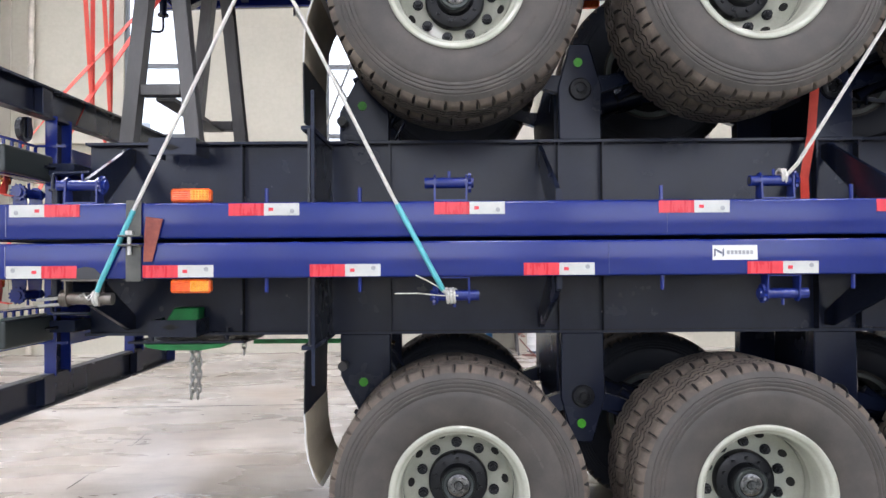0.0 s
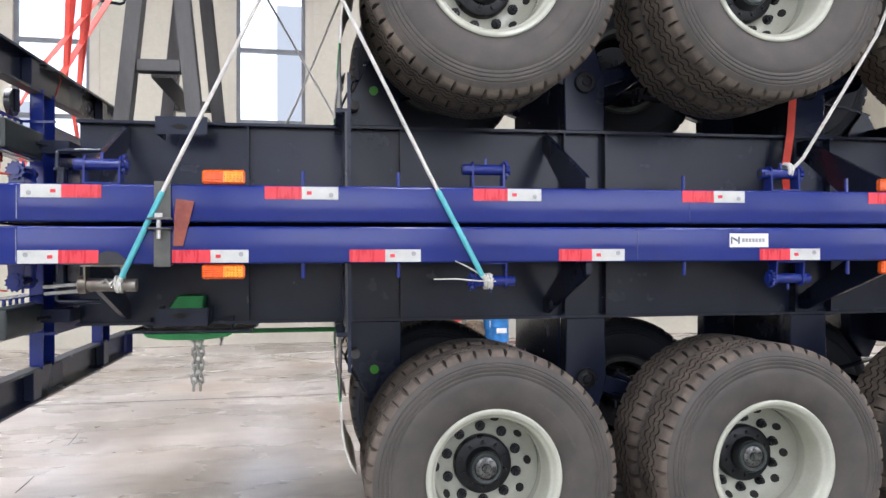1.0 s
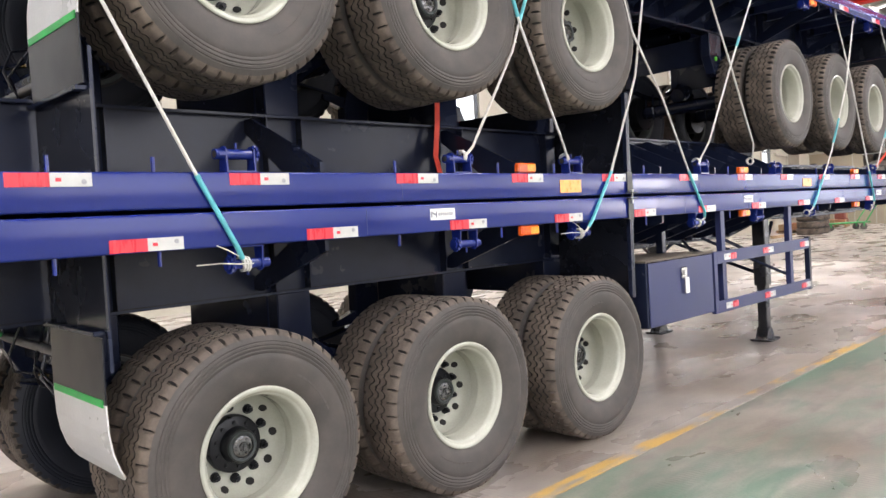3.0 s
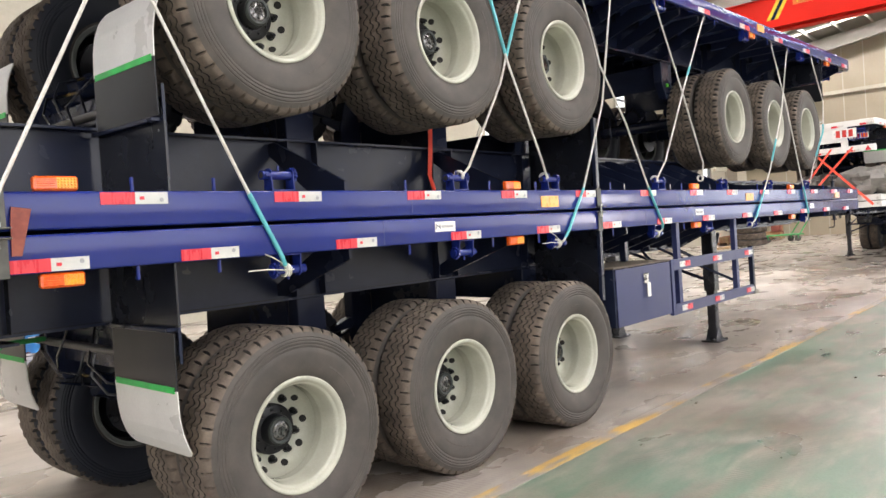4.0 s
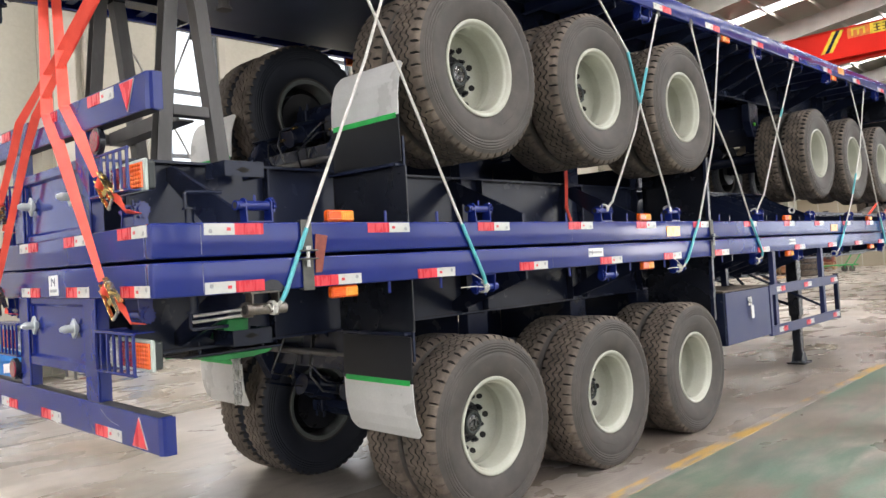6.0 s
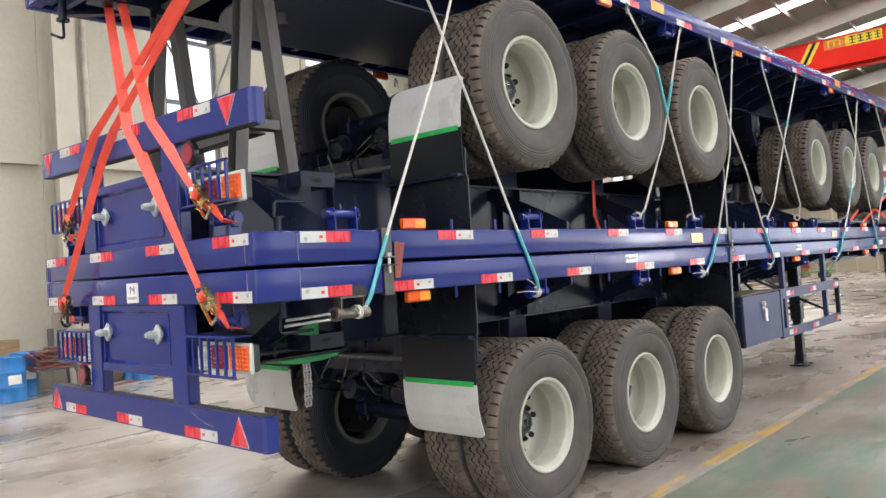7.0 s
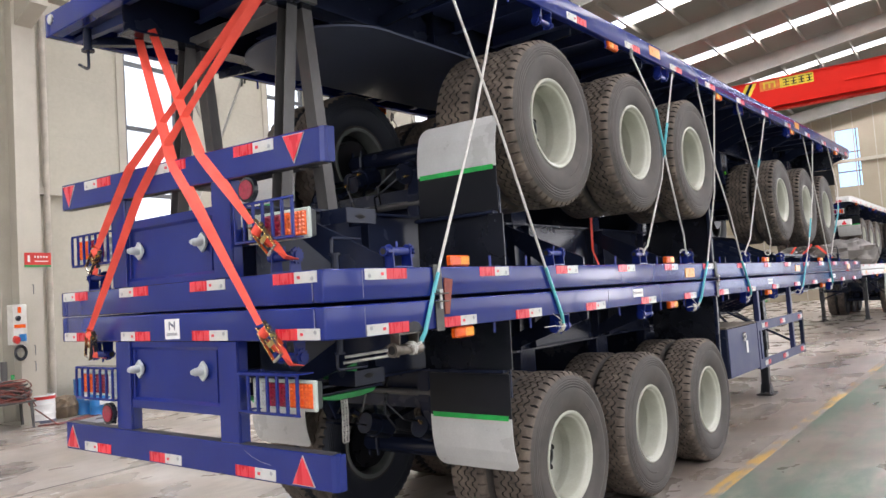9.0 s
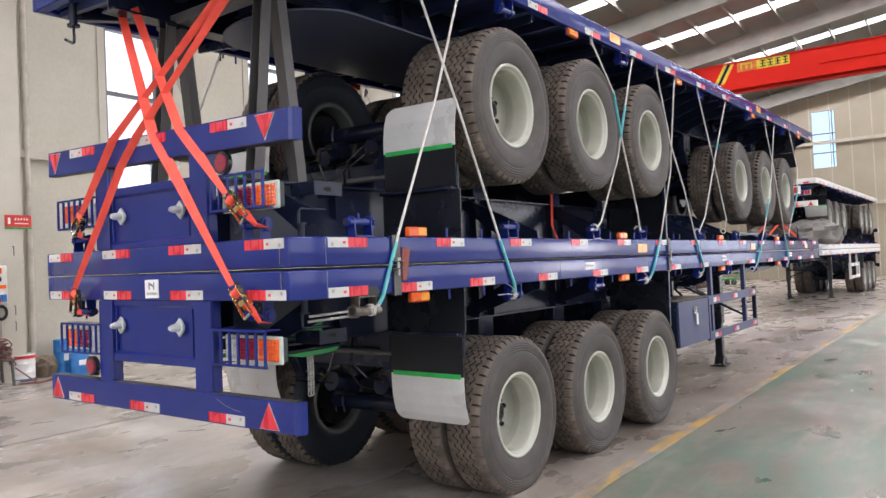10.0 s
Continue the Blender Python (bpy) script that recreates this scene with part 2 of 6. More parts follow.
    if paint:
        a, b_ = noise(0.8 * wear_scale, 6, (0.35, 1.1, 1), 0.5), noise(3.6 * wear_scale, 10, (0.4, 1.3, 1), 0.3)
        mx = n.new("ShaderNodeMath")
        mx.operation = "ADD"
        l.new(a, mx.inputs[0])
        l.new(b_, mx.inputs[1])
        half = n.new("ShaderNodeMath")
        half.operation, half.inputs[1].default_value = "MULTIPLY", 0.5
        l.new(mx.outputs[0], half.inputs[0])
        w = ramp(n, l, half.outputs[0], ((wear[0], (0,) * 3), (wear[1], (1,) * 3)))
        g = n.new("ShaderNodeMixRGB")
        l.new(w.outputs[0], g.inputs[0])
        coat = ramp(n, l, streak, ((0.3, tuple(v * 0.62 for v in paint)), (0.65, paint))).outputs[0]
        l.new(times(coat, ramp(n, l, fine, ((0.32, (0.85,) * 3), (0.55, (1,) * 3))).outputs[0]), g.inputs[1])
        l.new(col, g.inputs[2])
        col = g.outputs[0]
    l.new(col, p.inputs["Base Color"])
    mr = n.new("ShaderNodeMapRange")
    mr.inputs["From Min"].default_value, mr.inputs["From Max"].default_value = 0.22, 0.74
    mr.inputs["To Min"].default_value, mr.inputs["To Max"].default_value = rough_lo, rough_hi
    l.new(rough, mr.inputs[0])
    l.new(mr.outputs[0], p.inputs["Roughness"])
    bp = n.new("ShaderNodeBump")
    p.inputs["Specular IOR Level"].default_value = 0.62
    bp.inputs["Strength"].default_value, bp.inputs["Distance"].default_value = 0.035, 0.003
    l.new(fine, bp.inputs["Height"])
    l.new(bp.outputs[0], p.inputs["Normal"])
    return m


FLOOR = concrete("polished_concrete", (0.560, 0.515, 0.462), (0.320, 0.286, 0.250), 0.12, 0.44, tracks=((3.22, 0.12), (3.55, 0.13), (3.05, 0.05)))
GREEN_F = concrete("worn_green_floor_paint", (0.44, 0.395, 0.335), (0.28, 0.255, 0.220), 0.18, 0.46, (0.130, 0.198, 0.142), (0.41, 0.58), 1.4, tracks=((2.45, 0.10), (1.75, 0.20)))
YELLOW_L = concrete("worn_yellow_line", (0.42, 0.385, 0.345), (0.33, 0.30, 0.27), 0.4, 0.6, (0.56, 0.35, 0.085), (0.42, 0.52), 2.4)


def glowing(name, colour, strength):
    m, n, l, p = nodes_of(name)
    e = n.new("ShaderNodeEmission")
    e.inputs[0].default_value, e.inputs[1].default_value = (*colour, 1), strength
    l.new(e.outputs[0], n["Material Output"].inputs[0])
    return m


SKYCARD = glowing("bright_overcast_outside", (0.86, 0.90, 0.94), 2.6)
# towers glow by themselves: daylight and haze are put into this emission
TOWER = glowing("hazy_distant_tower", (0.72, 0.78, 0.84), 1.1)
m_, n_, l_, p_ = nodes_of("window_glass")
p_.inputs["Transmission Weight"].default_value, p_.inputs["Roughness"].default_value, p_.inputs["IOR"].default_value = 1.0, 0.02, 1.1
GLASS = m_
m_, n_, l_, p_ = nodes_of("pale_blue_glass")
p_.inputs["Transmission Weight"].default_value, p_.inputs["Roughness"].default_value, p_.inputs["IOR"].default_value = 1.0, 0.2, 1.1
p_.inputs["Base Color"].default_value = (0.45, 0.66, 0.80, 1)
BLUE_G = m_

# ---- mesh helpers ----


def thing(name, label, category, group="", m=None, kind=""):
    ob = new(name)
    ob.empty_display_size = 0.1
    if m is not None:
        ob.matrix_world = m
    return tagged(ob, label, category, group, kind)


def mesh_of(bm, material, smooth=False):
    me = bpy.data.meshes.new("m")
    bm.normal_update()
    bm.to_mesh(me)
    bm.free()
    for k in (material if isinstance(material, (list, tuple)) else [material]):
        me.materials.append(k)
    if smooth:
        me.polygons.foreach_set("use_smooth", [True] * len(me.polygons))
        me.set_sharp_from_angle(angle=radians(35))
    return me


def part(name, bm, material, parent=None, label="", smooth=False, at=None):
    me = bm if isinstance(bm, bpy.types.Mesh) else mesh_of(bm, material, smooth)
    ob = new(name, me)
    if parent is not None:
        ob.parent = parent
    if at is not None:
        ob.matrix_basis = at
    if label:
        ob["label"] = label
    return ob


def single(name, bm, material, label, category, group="", m=None, kind="", smooth=False):
    ob = part(name, bm, material, smooth=smooth)
    if m is not None:
        ob.matrix_world = m
    return tagged(ob, label, category, group, kind)


def box(x0, x1, y0, y1, z0, z1, bevel=0.0, bm=None, seg=1):
    own = bmesh.new()
    bmesh.ops.create_cube(own, size=1, matrix=Matrix.Translation(((x0 + x1) / 2, (y0 + y1) / 2, (z0 + z1) / 2)) @ Matrix.Diagonal((abs(x1 - x0), abs(y1 - y0), abs(z1 - z0), 1)))
    if bevel:
        bmesh.ops.bevel(own, geom=own.edges[:], offset=bevel, segments=seg, affect="EDGES", profile=0.5)
    return join(bm, own)


def join(bm, own):
    if bm is None:
        return own
    me = bpy.data.meshes.new("t")
    own.to_mesh(me)
    own.free()
    bm.from_mesh(me)
    bpy.data.meshes.remove(me)
    return bm


def prism(points, axis, a, b, bevel=0.0, bm=None, seg=1):
    """A flat outline of (u, v), drawn out along an axis from a to b. Axis x: (y, z); y: (x, z); z: (x, y)."""
    own = bmesh.new()

    def at(u, v, w):
        return (w, u, v) if axis == "x" else (u, w, v) if axis == "y" else (u, v, w)
    lo = [own.verts.new(at(u, v, a)) for u, v in points]
    hi = [own.verts.new(at(u, v, b)) for u, v in points]
    own.faces.new(lo[::-1])
    own.faces.new(hi)
    k = len(points)
    for i in range(k):
        own.faces.new((lo[i], lo[(i + 1) % k], hi[(i + 1) % k], hi[i]))
    bmesh.ops.recalc_face_normals(own, faces=own.faces[:])
    if bevel:
        bmesh.ops.bevel(own, geom=own.edges[:], offset=bevel, segments=seg, affect="EDGES", profile=0.5)
    return join(bm, own)


def rod(p0, p1, r, n=12, bm=None, r2=None):
    p0, p1 = Vector(p0), Vector(p1)
    own = bmesh.new()
    q = (p1 - p0).to_track_quat("Z", "Y").to_matrix().to_4x4()
    bmesh.ops.create_cone(own, cap_ends=True, segments=n, radius1=r, radius2=r if r2 is None else r2, depth=(p1 - p0).length, matrix=Matrix.Translation((p0 + p1) / 2) @ q)
    return join(bm, own)


def bar(p0, p1, w, h, bm=None, bevel=0.0, up=(0, 0, 1)):
    """A square-edged bar from p0 to p1, w across and h along up."""
    p0, p1 = Vector(p0), Vector(p1)
    d = (p1 - p0).normalized()
    s = d.cross(Vector(up)).normalized()
    t = s.cross(d)
    m = Matrix((s, d, t)).transposed().to_4x4()
    own = bmesh.new()
    bmesh.ops.create_cube(own, size=1, matrix=Matrix.Translation((p0 + p1) / 2) @ m @ Matrix.Diagonal((w, (p1 - p0).length, h, 1)))
    if bevel:
        bmesh.ops.bevel(own, geom=own.edges[:], offset=bevel, segments=1, affect="EDGES", profile=0.5)
    return join(bm, own)


def tube(points, r, n=8, bm=None, closed=False):
    """A round tube along a line of points."""
    own = bmesh.new()
    pts = [Vector(p) for p in points]
    k = len(pts)
    rings = []
    side = None
    for i, p in enumerate(pts):
        a = pts[(i - 1) % k] if (i or closed) else p
        b = pts[(i + 1) % k] if (i < k - 1 or closed) else p
        d = (b - a).normalized()
        if side is None:
            side = d.orthogonal().normalized()
        side = (side - d * side.dot(d)).normalized()
        o = d.cross(side)
        rings.append([own.verts.new(p + r * (math.cos(2 * math.pi * j / n) * side + math.sin(2 * math.pi * j / n) * o)) for j in range(n)])
    for i in range(k if closed else k - 1):
        a, b = rings[i], rings[(i + 1) % k]
        for j in range(n):
            own.faces.new((a[j], a[(j + 1) % n], b[(j + 1) % n], b[j]))
    if not closed:
        own.faces.new(rings[0][::-1])
        own.faces.new(rings[-1])
    bmesh.ops.recalc_face_normals(own, faces=own.faces[:])
    return join(bm, own)


def revolve(profile, n=48, bm=None, closed=False):
    """(r, y) points turned about the y axis."""
    own = bmesh.new()
    rings = [[own.verts.new((r * math.cos(2 * math.pi * j / n), y, r * math.sin(2 * math.pi * j / n))) for j in range(n)] for r, y in profile]
    k = len(rings)
    for i in range(k if closed else k - 1):
        a, b = rings[i], rings[(i + 1) % k]
        for j in range(n):
            own.faces.new((a[j], b[j], b[(j + 1) % n], a[(j + 1) % n]))
    bmesh.ops.recalc_face_normals(own, faces=own.faces[:])
    return join(bm, own)


def ribbon(points, normals, w, thick=0.003, bm=None):
    """A flat strap along points; normals say which way its face looks."""
    own = bmesh.new()
    pts = [Vector(p) for p in points]
    rows = []
    for i, p in enumerate(pts):
        d = (pts[min(i + 1, len(pts) - 1)] - pts[max(i - 1, 0)]).normalized()
        nn = Vector(normals[i])
        nn = (nn - d * nn.dot(d)).normalized()
        s = d.cross(nn)
        wide = w[i] if isinstance(w, list) else w
        rows.append([own.verts.new(p + s * (wide / 2) * a + nn * (thick / 2) * b) for a, b in ((-1, -1), (1, -1), (1, 1), (-1, 1))])
    for a, b in zip(rows, rows[1:]):
        for j in range(4):
            own.faces.new((a[j], a[(j + 1) % 4], b[(j + 1) % 4], b[j]))
    own.faces.new(rows[0][::-1])
    own.faces.new(rows[-1])
    bmesh.ops.recalc_face_normals(own, faces=own.faces[:])
    return join(bm, own)


# ---- tyre and wheel meshes, shared by all wheels ----
LUGS = 50


def tyre_mesh(sub):
    """A tyre about the y axis: zigzag grooves, notched shoulders, ringed side walls. sub: steps to a lug."""
    n = LUGS * sub
    cols = []   # r, y, zig, notch depth, material of the strip after it
    wall = [(0.272, 0.098), (0.285, 0.112), (0.300, 0.121), (0.306, 0.1205), (0.312, 0.126), (0.345, 0.140), (0.385, 0.1495), (0.425, 0.1525), (0.4480, 0.1525), (0.4525, 0.1498), (0.4565, 0.1528), (0.4650, 0.1530),
            (0.4695, 0.1492), (0.4740, 0.1524), (0.4825, 0.1522), (0.4870, 0.1480), (0.4915, 0.1510), (0.5000, 0.1500), (0.5045, 0.1452), (0.5090, 0.1470), (0.5170, 0.1435)]
    for r, y in wall:
        cols.append((r, -y, 0, 0, 0))
    edge = [(0.532, 0.1350, 0, 0.003, 1), (0.5490, 0.1270, 0, 0.018, 1), (0.5590, 0.1130, 0, 0.020, 1), (0.5610, 0.0920, 0, 0.017, 1), (0.5615, 0.0830, 0, 0.0, 1)]
    cols += [(r, -y, z, dn, mt) for r, y, z, dn, mt in edge]
    for g in (-0.052, 0.0, 0.052):
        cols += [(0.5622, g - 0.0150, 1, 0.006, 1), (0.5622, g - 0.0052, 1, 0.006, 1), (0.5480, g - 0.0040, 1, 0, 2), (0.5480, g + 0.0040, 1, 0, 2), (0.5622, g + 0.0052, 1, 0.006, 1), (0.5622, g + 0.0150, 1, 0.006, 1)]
    cols += [(r, y, z, dn, mt) for r, y, z, dn, mt in edge[::-1]]
    cols[-1] = (*cols[-1][:4], 0)
    for r, y in wall[::-1]:
        cols.append((r, y, 0, 0, 0))
    verts, faces, mats = [], [], []

    def notched(i, y):
        if abs(y) > 0.08:
            return ((i if y < 0 else i + sub // 2) % sub) == 0
        return (i + (sub // 2 if y > 0.02 else 0)) % sub == 0
    for i in range(n):
        th = 2 * math.pi * i / n
        ph = (i % sub) / sub
        zig = max(-1, min(1, (abs(2 * ph - 1) * 2 - 1) * 3.6)) * 0.0135
        for r, y, z, dn, _ in cols:
            rr = r - (dn if notched(i, y) else 0)
            yy = y + z * zig
            verts.append((rr * math.cos(th), yy, rr * math.sin(th)))
    k = len(cols)
    for i in range(n):
        a, b = i * k, ((i + 1) % n) * k
        for j in range(k - 1):
            faces.append((a + j, a + j + 1, b + j + 1, b + j))
            y = cols[j][1]
            # one flank of each shoulder notch is painted in the groove's shade
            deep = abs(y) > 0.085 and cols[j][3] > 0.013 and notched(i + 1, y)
            # inner side walls take the shade-darkened rubber
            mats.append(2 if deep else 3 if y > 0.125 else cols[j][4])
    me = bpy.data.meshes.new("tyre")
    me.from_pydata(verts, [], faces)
    for mt in (RUBBER, TREAD, DARK_G, RUBBER_SHADE):
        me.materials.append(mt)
    me.polygons.foreach_set("material_index", mats)
    me.polygons.foreach_set("use_smooth", [True] * len(faces))
    me.update()
    bm = bmesh.new()
    bm.from_mesh(me)
    bmesh.ops.recalc_face_normals(bm, faces=bm.faces[:])
    bm.to_mesh(me)
    bm.free()
    me.set_sharp_from_angle(angle=radians(40))
    return me


TYRE_FINE, TYRE_PLAIN = tyre_mesh(8), tyre_mesh(4)
# outer rim, its open side towards -y; the disc sits deep inside
RIM_OUT = mesh_of(revolve([(0.276, 0.11), (0.280, -0.100), (0.296, -0.106), (0.304, -0.116), (0.303, -0.127), (0.296, -0.131), (0.287, -0.130), (0.279, -0.124), (0.273, -0.110), (0.270, -0.104), (0.2635, -0.100), (0.2590, -0.090),
                           (0.2565, -0.076), (0.2530, -0.055), (0.2505, -0.020), (0.2490, 0.010), (0.2470, 0.016), (0.2470, 0.024), (0.2485, 0.030), (0.2490, 0.06), (0.253, 0.10), (0.262, 0.118)], 64, closed=True), CREAM, True)
DISC_OUT = mesh_of(revolve([(0.2495, 0.080), (0.2480, 0.092), (0.2440, 0.108), (0.2360, 0.126), (0.2260, 0.139), (0.2080, 0.157), (0.198, 0.163), (0.185, 0.166), (0.12, 0.168), (0.12, 0.180), (0.19, 0.178), (0.236, 0.147), (0.2500, 0.105)], 64, closed=True), CREAM, True)
_hub = revolve([(0.0, 0.068), (0.060, 0.068), (0.066, 0.072), (0.076, 0.074), (0.081, 0.080), (0.086, 0.124), (0.122, 0.128), (0.132, 0.132), (0.136, 0.140), (0.137, 0.185), (0.0, 0.185)], 48)
for _k in range(10):
    _a = 2 * math.pi * _k / 10
    rod((0.105 * math.cos(_a), 0.132, 0.105 * math.sin(_a)), (0.105 * math.cos(_a), 0.116, 0.105 * math.sin(_a)), 0.010, 6, _hub)
HUB = mesh_of(_hub, CAST, True)
HUB_RING = mesh_of(revolve([(0.055, 0.060), (0.067, 0.058), (0.073, 0.063), (0.075, 0.080), (0.055, 0.080)], 40, closed=True), BACK_G, True)
_cap = revolve([(0.0, 0.054), (0.018, 0.054), (0.022, 0.060), (0.040, 0.061), (0.050, 0.064), (0.053, 0.072), (0.0, 0.072)], 32)
for _k in range(6):
    _a = 2 * math.pi * _k / 6
    rod((0.036 * math.cos(_a), 0.063, 0.036 * math.sin(_a)), (0.036 * math.cos(_a), 0.055, 0.036 * math.sin(_a)), 0.0055, 6, _cap)
bar((-0.018, 0.053, -0.008), (0.018, 0.053, 0.008), 0.004, 0.005, _cap, up=(0, 1, 0))
HUB_CAP = mesh_of(_cap, CAP_S, True)
NUT = mesh_of(rod((0, 0.167, 0), (0, 0.140, 0), 0.019, 6, rod((0, 0.142, 0), (0, 0.126, 0), 0.011, 8, rod((0, 0.170, 0), (0, 0.162, 0), 0.025, 12))), CAST, True)
HOLE = mesh_of(rod((0, 0.002, 0), (0, -0.002, 0), 0.021, 16), GROOVE, False)
RIM_IN = mesh_of(revolve([(0.262, 0.118), (0.285, 0.124), (0.292, 0.118), (0.283, 0.104), (0.276, -0.11), (0.262, -0.118), (0.25, -0.09), (0.247, 0.0), (0.252, 0.09)], 40, closed=True), RIM_SHADE, True)
DISC_IN = mesh_of(revolve([(0.250, 0.0), (0.22, -0.05), (0.12, -0.066), (0.0, -0.066), (0.0, -0.05), (0.2, -0.045), (0.235, 0.0)], 32), CAST, True)

# ---- the hall ----
U0, U1, V0, V1 = -26.0, 46.0, -16.0, 14.9     # inside of the hall, in its own axes
EAVE, RIDGE = 10.6, 12.6
BAY = [2.24 + 10 * k for k in range(-2, 5)]


def structure(name, bm, material, label, category="", smooth=False, m=HALL):
    return single(name, bm, material, label, category or name.split("_")[0], m=m, kind="structure", smooth=smooth)


structure("ground", box(-400, 400, -400, 400, -0.3, -0.02), FLOOR, "wide grey concrete yard around the hall", "ground")
structure("floor", box(U0 - 0.3, U1 + 0.3, V0 - 0.3, V1 + 0.3, -0.02, 0.0), FLOOR, "polished grey concrete factory floor with stains and scuffs", "floor")
LANE = pose(0, 0, 0, 0, 0, 0.5)       # the painted lane runs along the trailers
structure("floor_lane", box(U0 + 1, U1 - 1, -8.5, 2.872, 0.0, 0.004), GREEN_F, "worn green painted walkway on the concrete floor", "floor", m=LANE)
structure("floor_line", box(U0 + 1, U1 - 1, 2.872, 2.99, 0.002, 0.006), YELLOW_L, "worn yellow line painted along the walkway edge", "floor marking", m=LANE)
_b = box(3.0, U1, 8.535, 8.541, -0.005, 0.0015)
box(U0, 2.9, 8.94, 8.965, -0.005, 0.0015, bm=_b)
box(12.0, 12.006, 8.541, V1, -0.005, 0.0015, bm=_b)
structure("floor_joint", _b, GROOVE, "thin dark joints cut between the concrete slabs", "floor joint")
# dark gouges and specks of dirt trodden into the slab
_rng = random.Random(31)
_b = bmesh.new()
for xa, ya, xb_, yb in ((-2.43, 6.93, -2.49, 7.60), (-2.40, 5.60, -2.41, 6.02), (-2.62, 7.05, -2.60, 7.20)):
    prism([(xa - 0.001, ya), (xa + 0.004, ya), ((xa + xb_) / 2 + 0.011, (ya + yb) / 2), (xb_ + 0.003, yb), (xb_, yb), ((xa + xb_) / 2, (ya + yb) / 2)], "z", 0.0004, 0.0016, bm=_b)
for xa, ya, r in ((-3.91, 8.75, 0.035), (-3.03, 5.46, 0.05), (-2.99, 5.68, 0.026), (-2.75, 7.3, 0.02), (-2.55, 7.45, 0.018), (-2.0, 6.6, 0.016), (-1.6, 8.1, 0.02), (-2.2, 8.4, 0.022)):
    prism([(xa + r * _rng.uniform(0.5, 1.2) * math.cos(a), ya + 0.8 * r * _rng.uniform(0.5, 1.2) * math.sin(a)) for a in [k * math.pi / 4.5 for k in range(9)]], "z", 0.0004, 0.0016, bm=_b)
structure("floor_mark", _b, GROOVE, "dark gouges and specks of dirt on the concrete", "floor mark")


def wall_with_windows(name, v_in, v_out, openings, z_top, label):
    """A long wall from U0 to U1, with openings (u0, u1, z0, z1)."""
    bm = bmesh.new()
    edges = sorted({U0 - 0.3, U1 + 0.3, *[o[0] for o in openings], *[o[1] for o in openings]})
    for a, b in zip(edges, edges[1:]):
        hole = [o for o in openings if o[0] <= (a + b) / 2 <= o[1]]
        if hole:
            hole[0][2] and box(a, b, v_in, v_out, 0, hole[0][2], bm=bm)
            box(a, b, v_in, v_out, hole[0][3], z_top, bm=bm)
        else:
            box(a, b, v_in, v_out, 0, z_top, bm=bm)
    return structure(name, bm, PANEL, label, "wall")


NORTH = [(c + d - 0.64, c + d + 0.64, 2.2, 8.3) for c in [7.13 + 10 * k for k in range(-3, 4)] for d in (-1.93, 1.93)]
wall_with_windows("wall_north", V1, V1 + 0.2, NORTH, EAVE + 0.4, "cream sandwich panel factory wall with tall windows")
SOUTH = [(c - 4.2, c + 4.2, 1.4, 8.6) for c in [7.24 + 10 * k for k in range(-3, 3)]] + [(33.04, 41.44, 0.0, 5.4)]
wall_with_windows("wall_south", V0 - 0.2, V0, SOUTH, EAVE + 0.4, "unseen cream panel wall with assumed bands of windows")
# unseen west wall; its gate opening is added to let lamp light in
_b = box(U0 - 0.2, U0, V0, -9, 0, RIDGE + 0.6)
box(U0 - 0.2, U0, 12.5, V1, 0, RIDGE + 0.6, bm=_b)
box(U0 - 0.2, U0, -9, 12.5, 8.5, RIDGE + 0.6, bm=_b)
structure("wall_west", _b, PANEL, "unseen cream end wall with an assumed open gate", "wall")
EASTW = [(5.75, 6.97)]
EASTG = (-13.5, -3.0)
_b = bmesh.new()
_e = sorted([V0, V1, *EASTG] + [k for w in EASTW for k in w])
for a, b in zip(_e, _e[1:]):
    if any(w[0] <= (a + b) / 2 <= w[1] for w in EASTW):
        box(U1, U1 + 0.2, a, b, 0, 6.6, bm=_b)
        box(U1, U1 + 0.2, a, b, 10.0, RIDGE + 0.6, bm=_b)
    elif a >= EASTG[0] and b <= EASTG[1]:
        box(U1, U1 + 0.2, a, b, 7.0, RIDGE + 0.6, bm=_b)
    else:
        box(U1, U1 + 0.2, a, b, 0, RIDGE + 0.6, bm=_b)
structure("wall_east", _b, EASTP, "cream end wall of the hall with tall windows", "wall")
w = thing("window_%d" % (len(NORTH) + 1), "tall end wall window with pale blue glass", "window", "", HALL, "structure")
for z0, z1 in ((6.6, 7.45), (7.52, 8.6), (8.67, 10.0)):
    part("pane", box(U1 + 0.08, U1 + 0.09, 5.75, 6.97, z0, z1), BLUE_G, w).visible_shadow = False
for z in (7.485, 8.635):
    part("glazing_bar", box(U1 + 0.06, U1 + 0.11, 5.75, 6.97, z - 0.035, z + 0.035), FRAME, w)
part("glazing_bar", box(U1 + 0.05, U1 + 0.12, 5.85, 5.91, 6.6, 10.0), FRAME, w)
_b = bmesh.new()
for v in [V0 + 1.1 * k for k in range(1, 28)]:
    if EASTG[0] - 0.1 < v < EASTG[1] + 0.1:
        continue
    box(U1 - 0.012, U1 - 0.001, v - 0.03, v + 0.03, 0, RIDGE, bm=_b)
for z in (4.2, 8.0):
    box(U1 - 0.16, U1 - 0.001, EASTG[1] + 0.1 if z < 7 else V0, V1, z, z + 0.2, bm=_b)
structure("wall_rail_east", _b, COLUMN, "beige steel rails across the end wall", "wall rail")

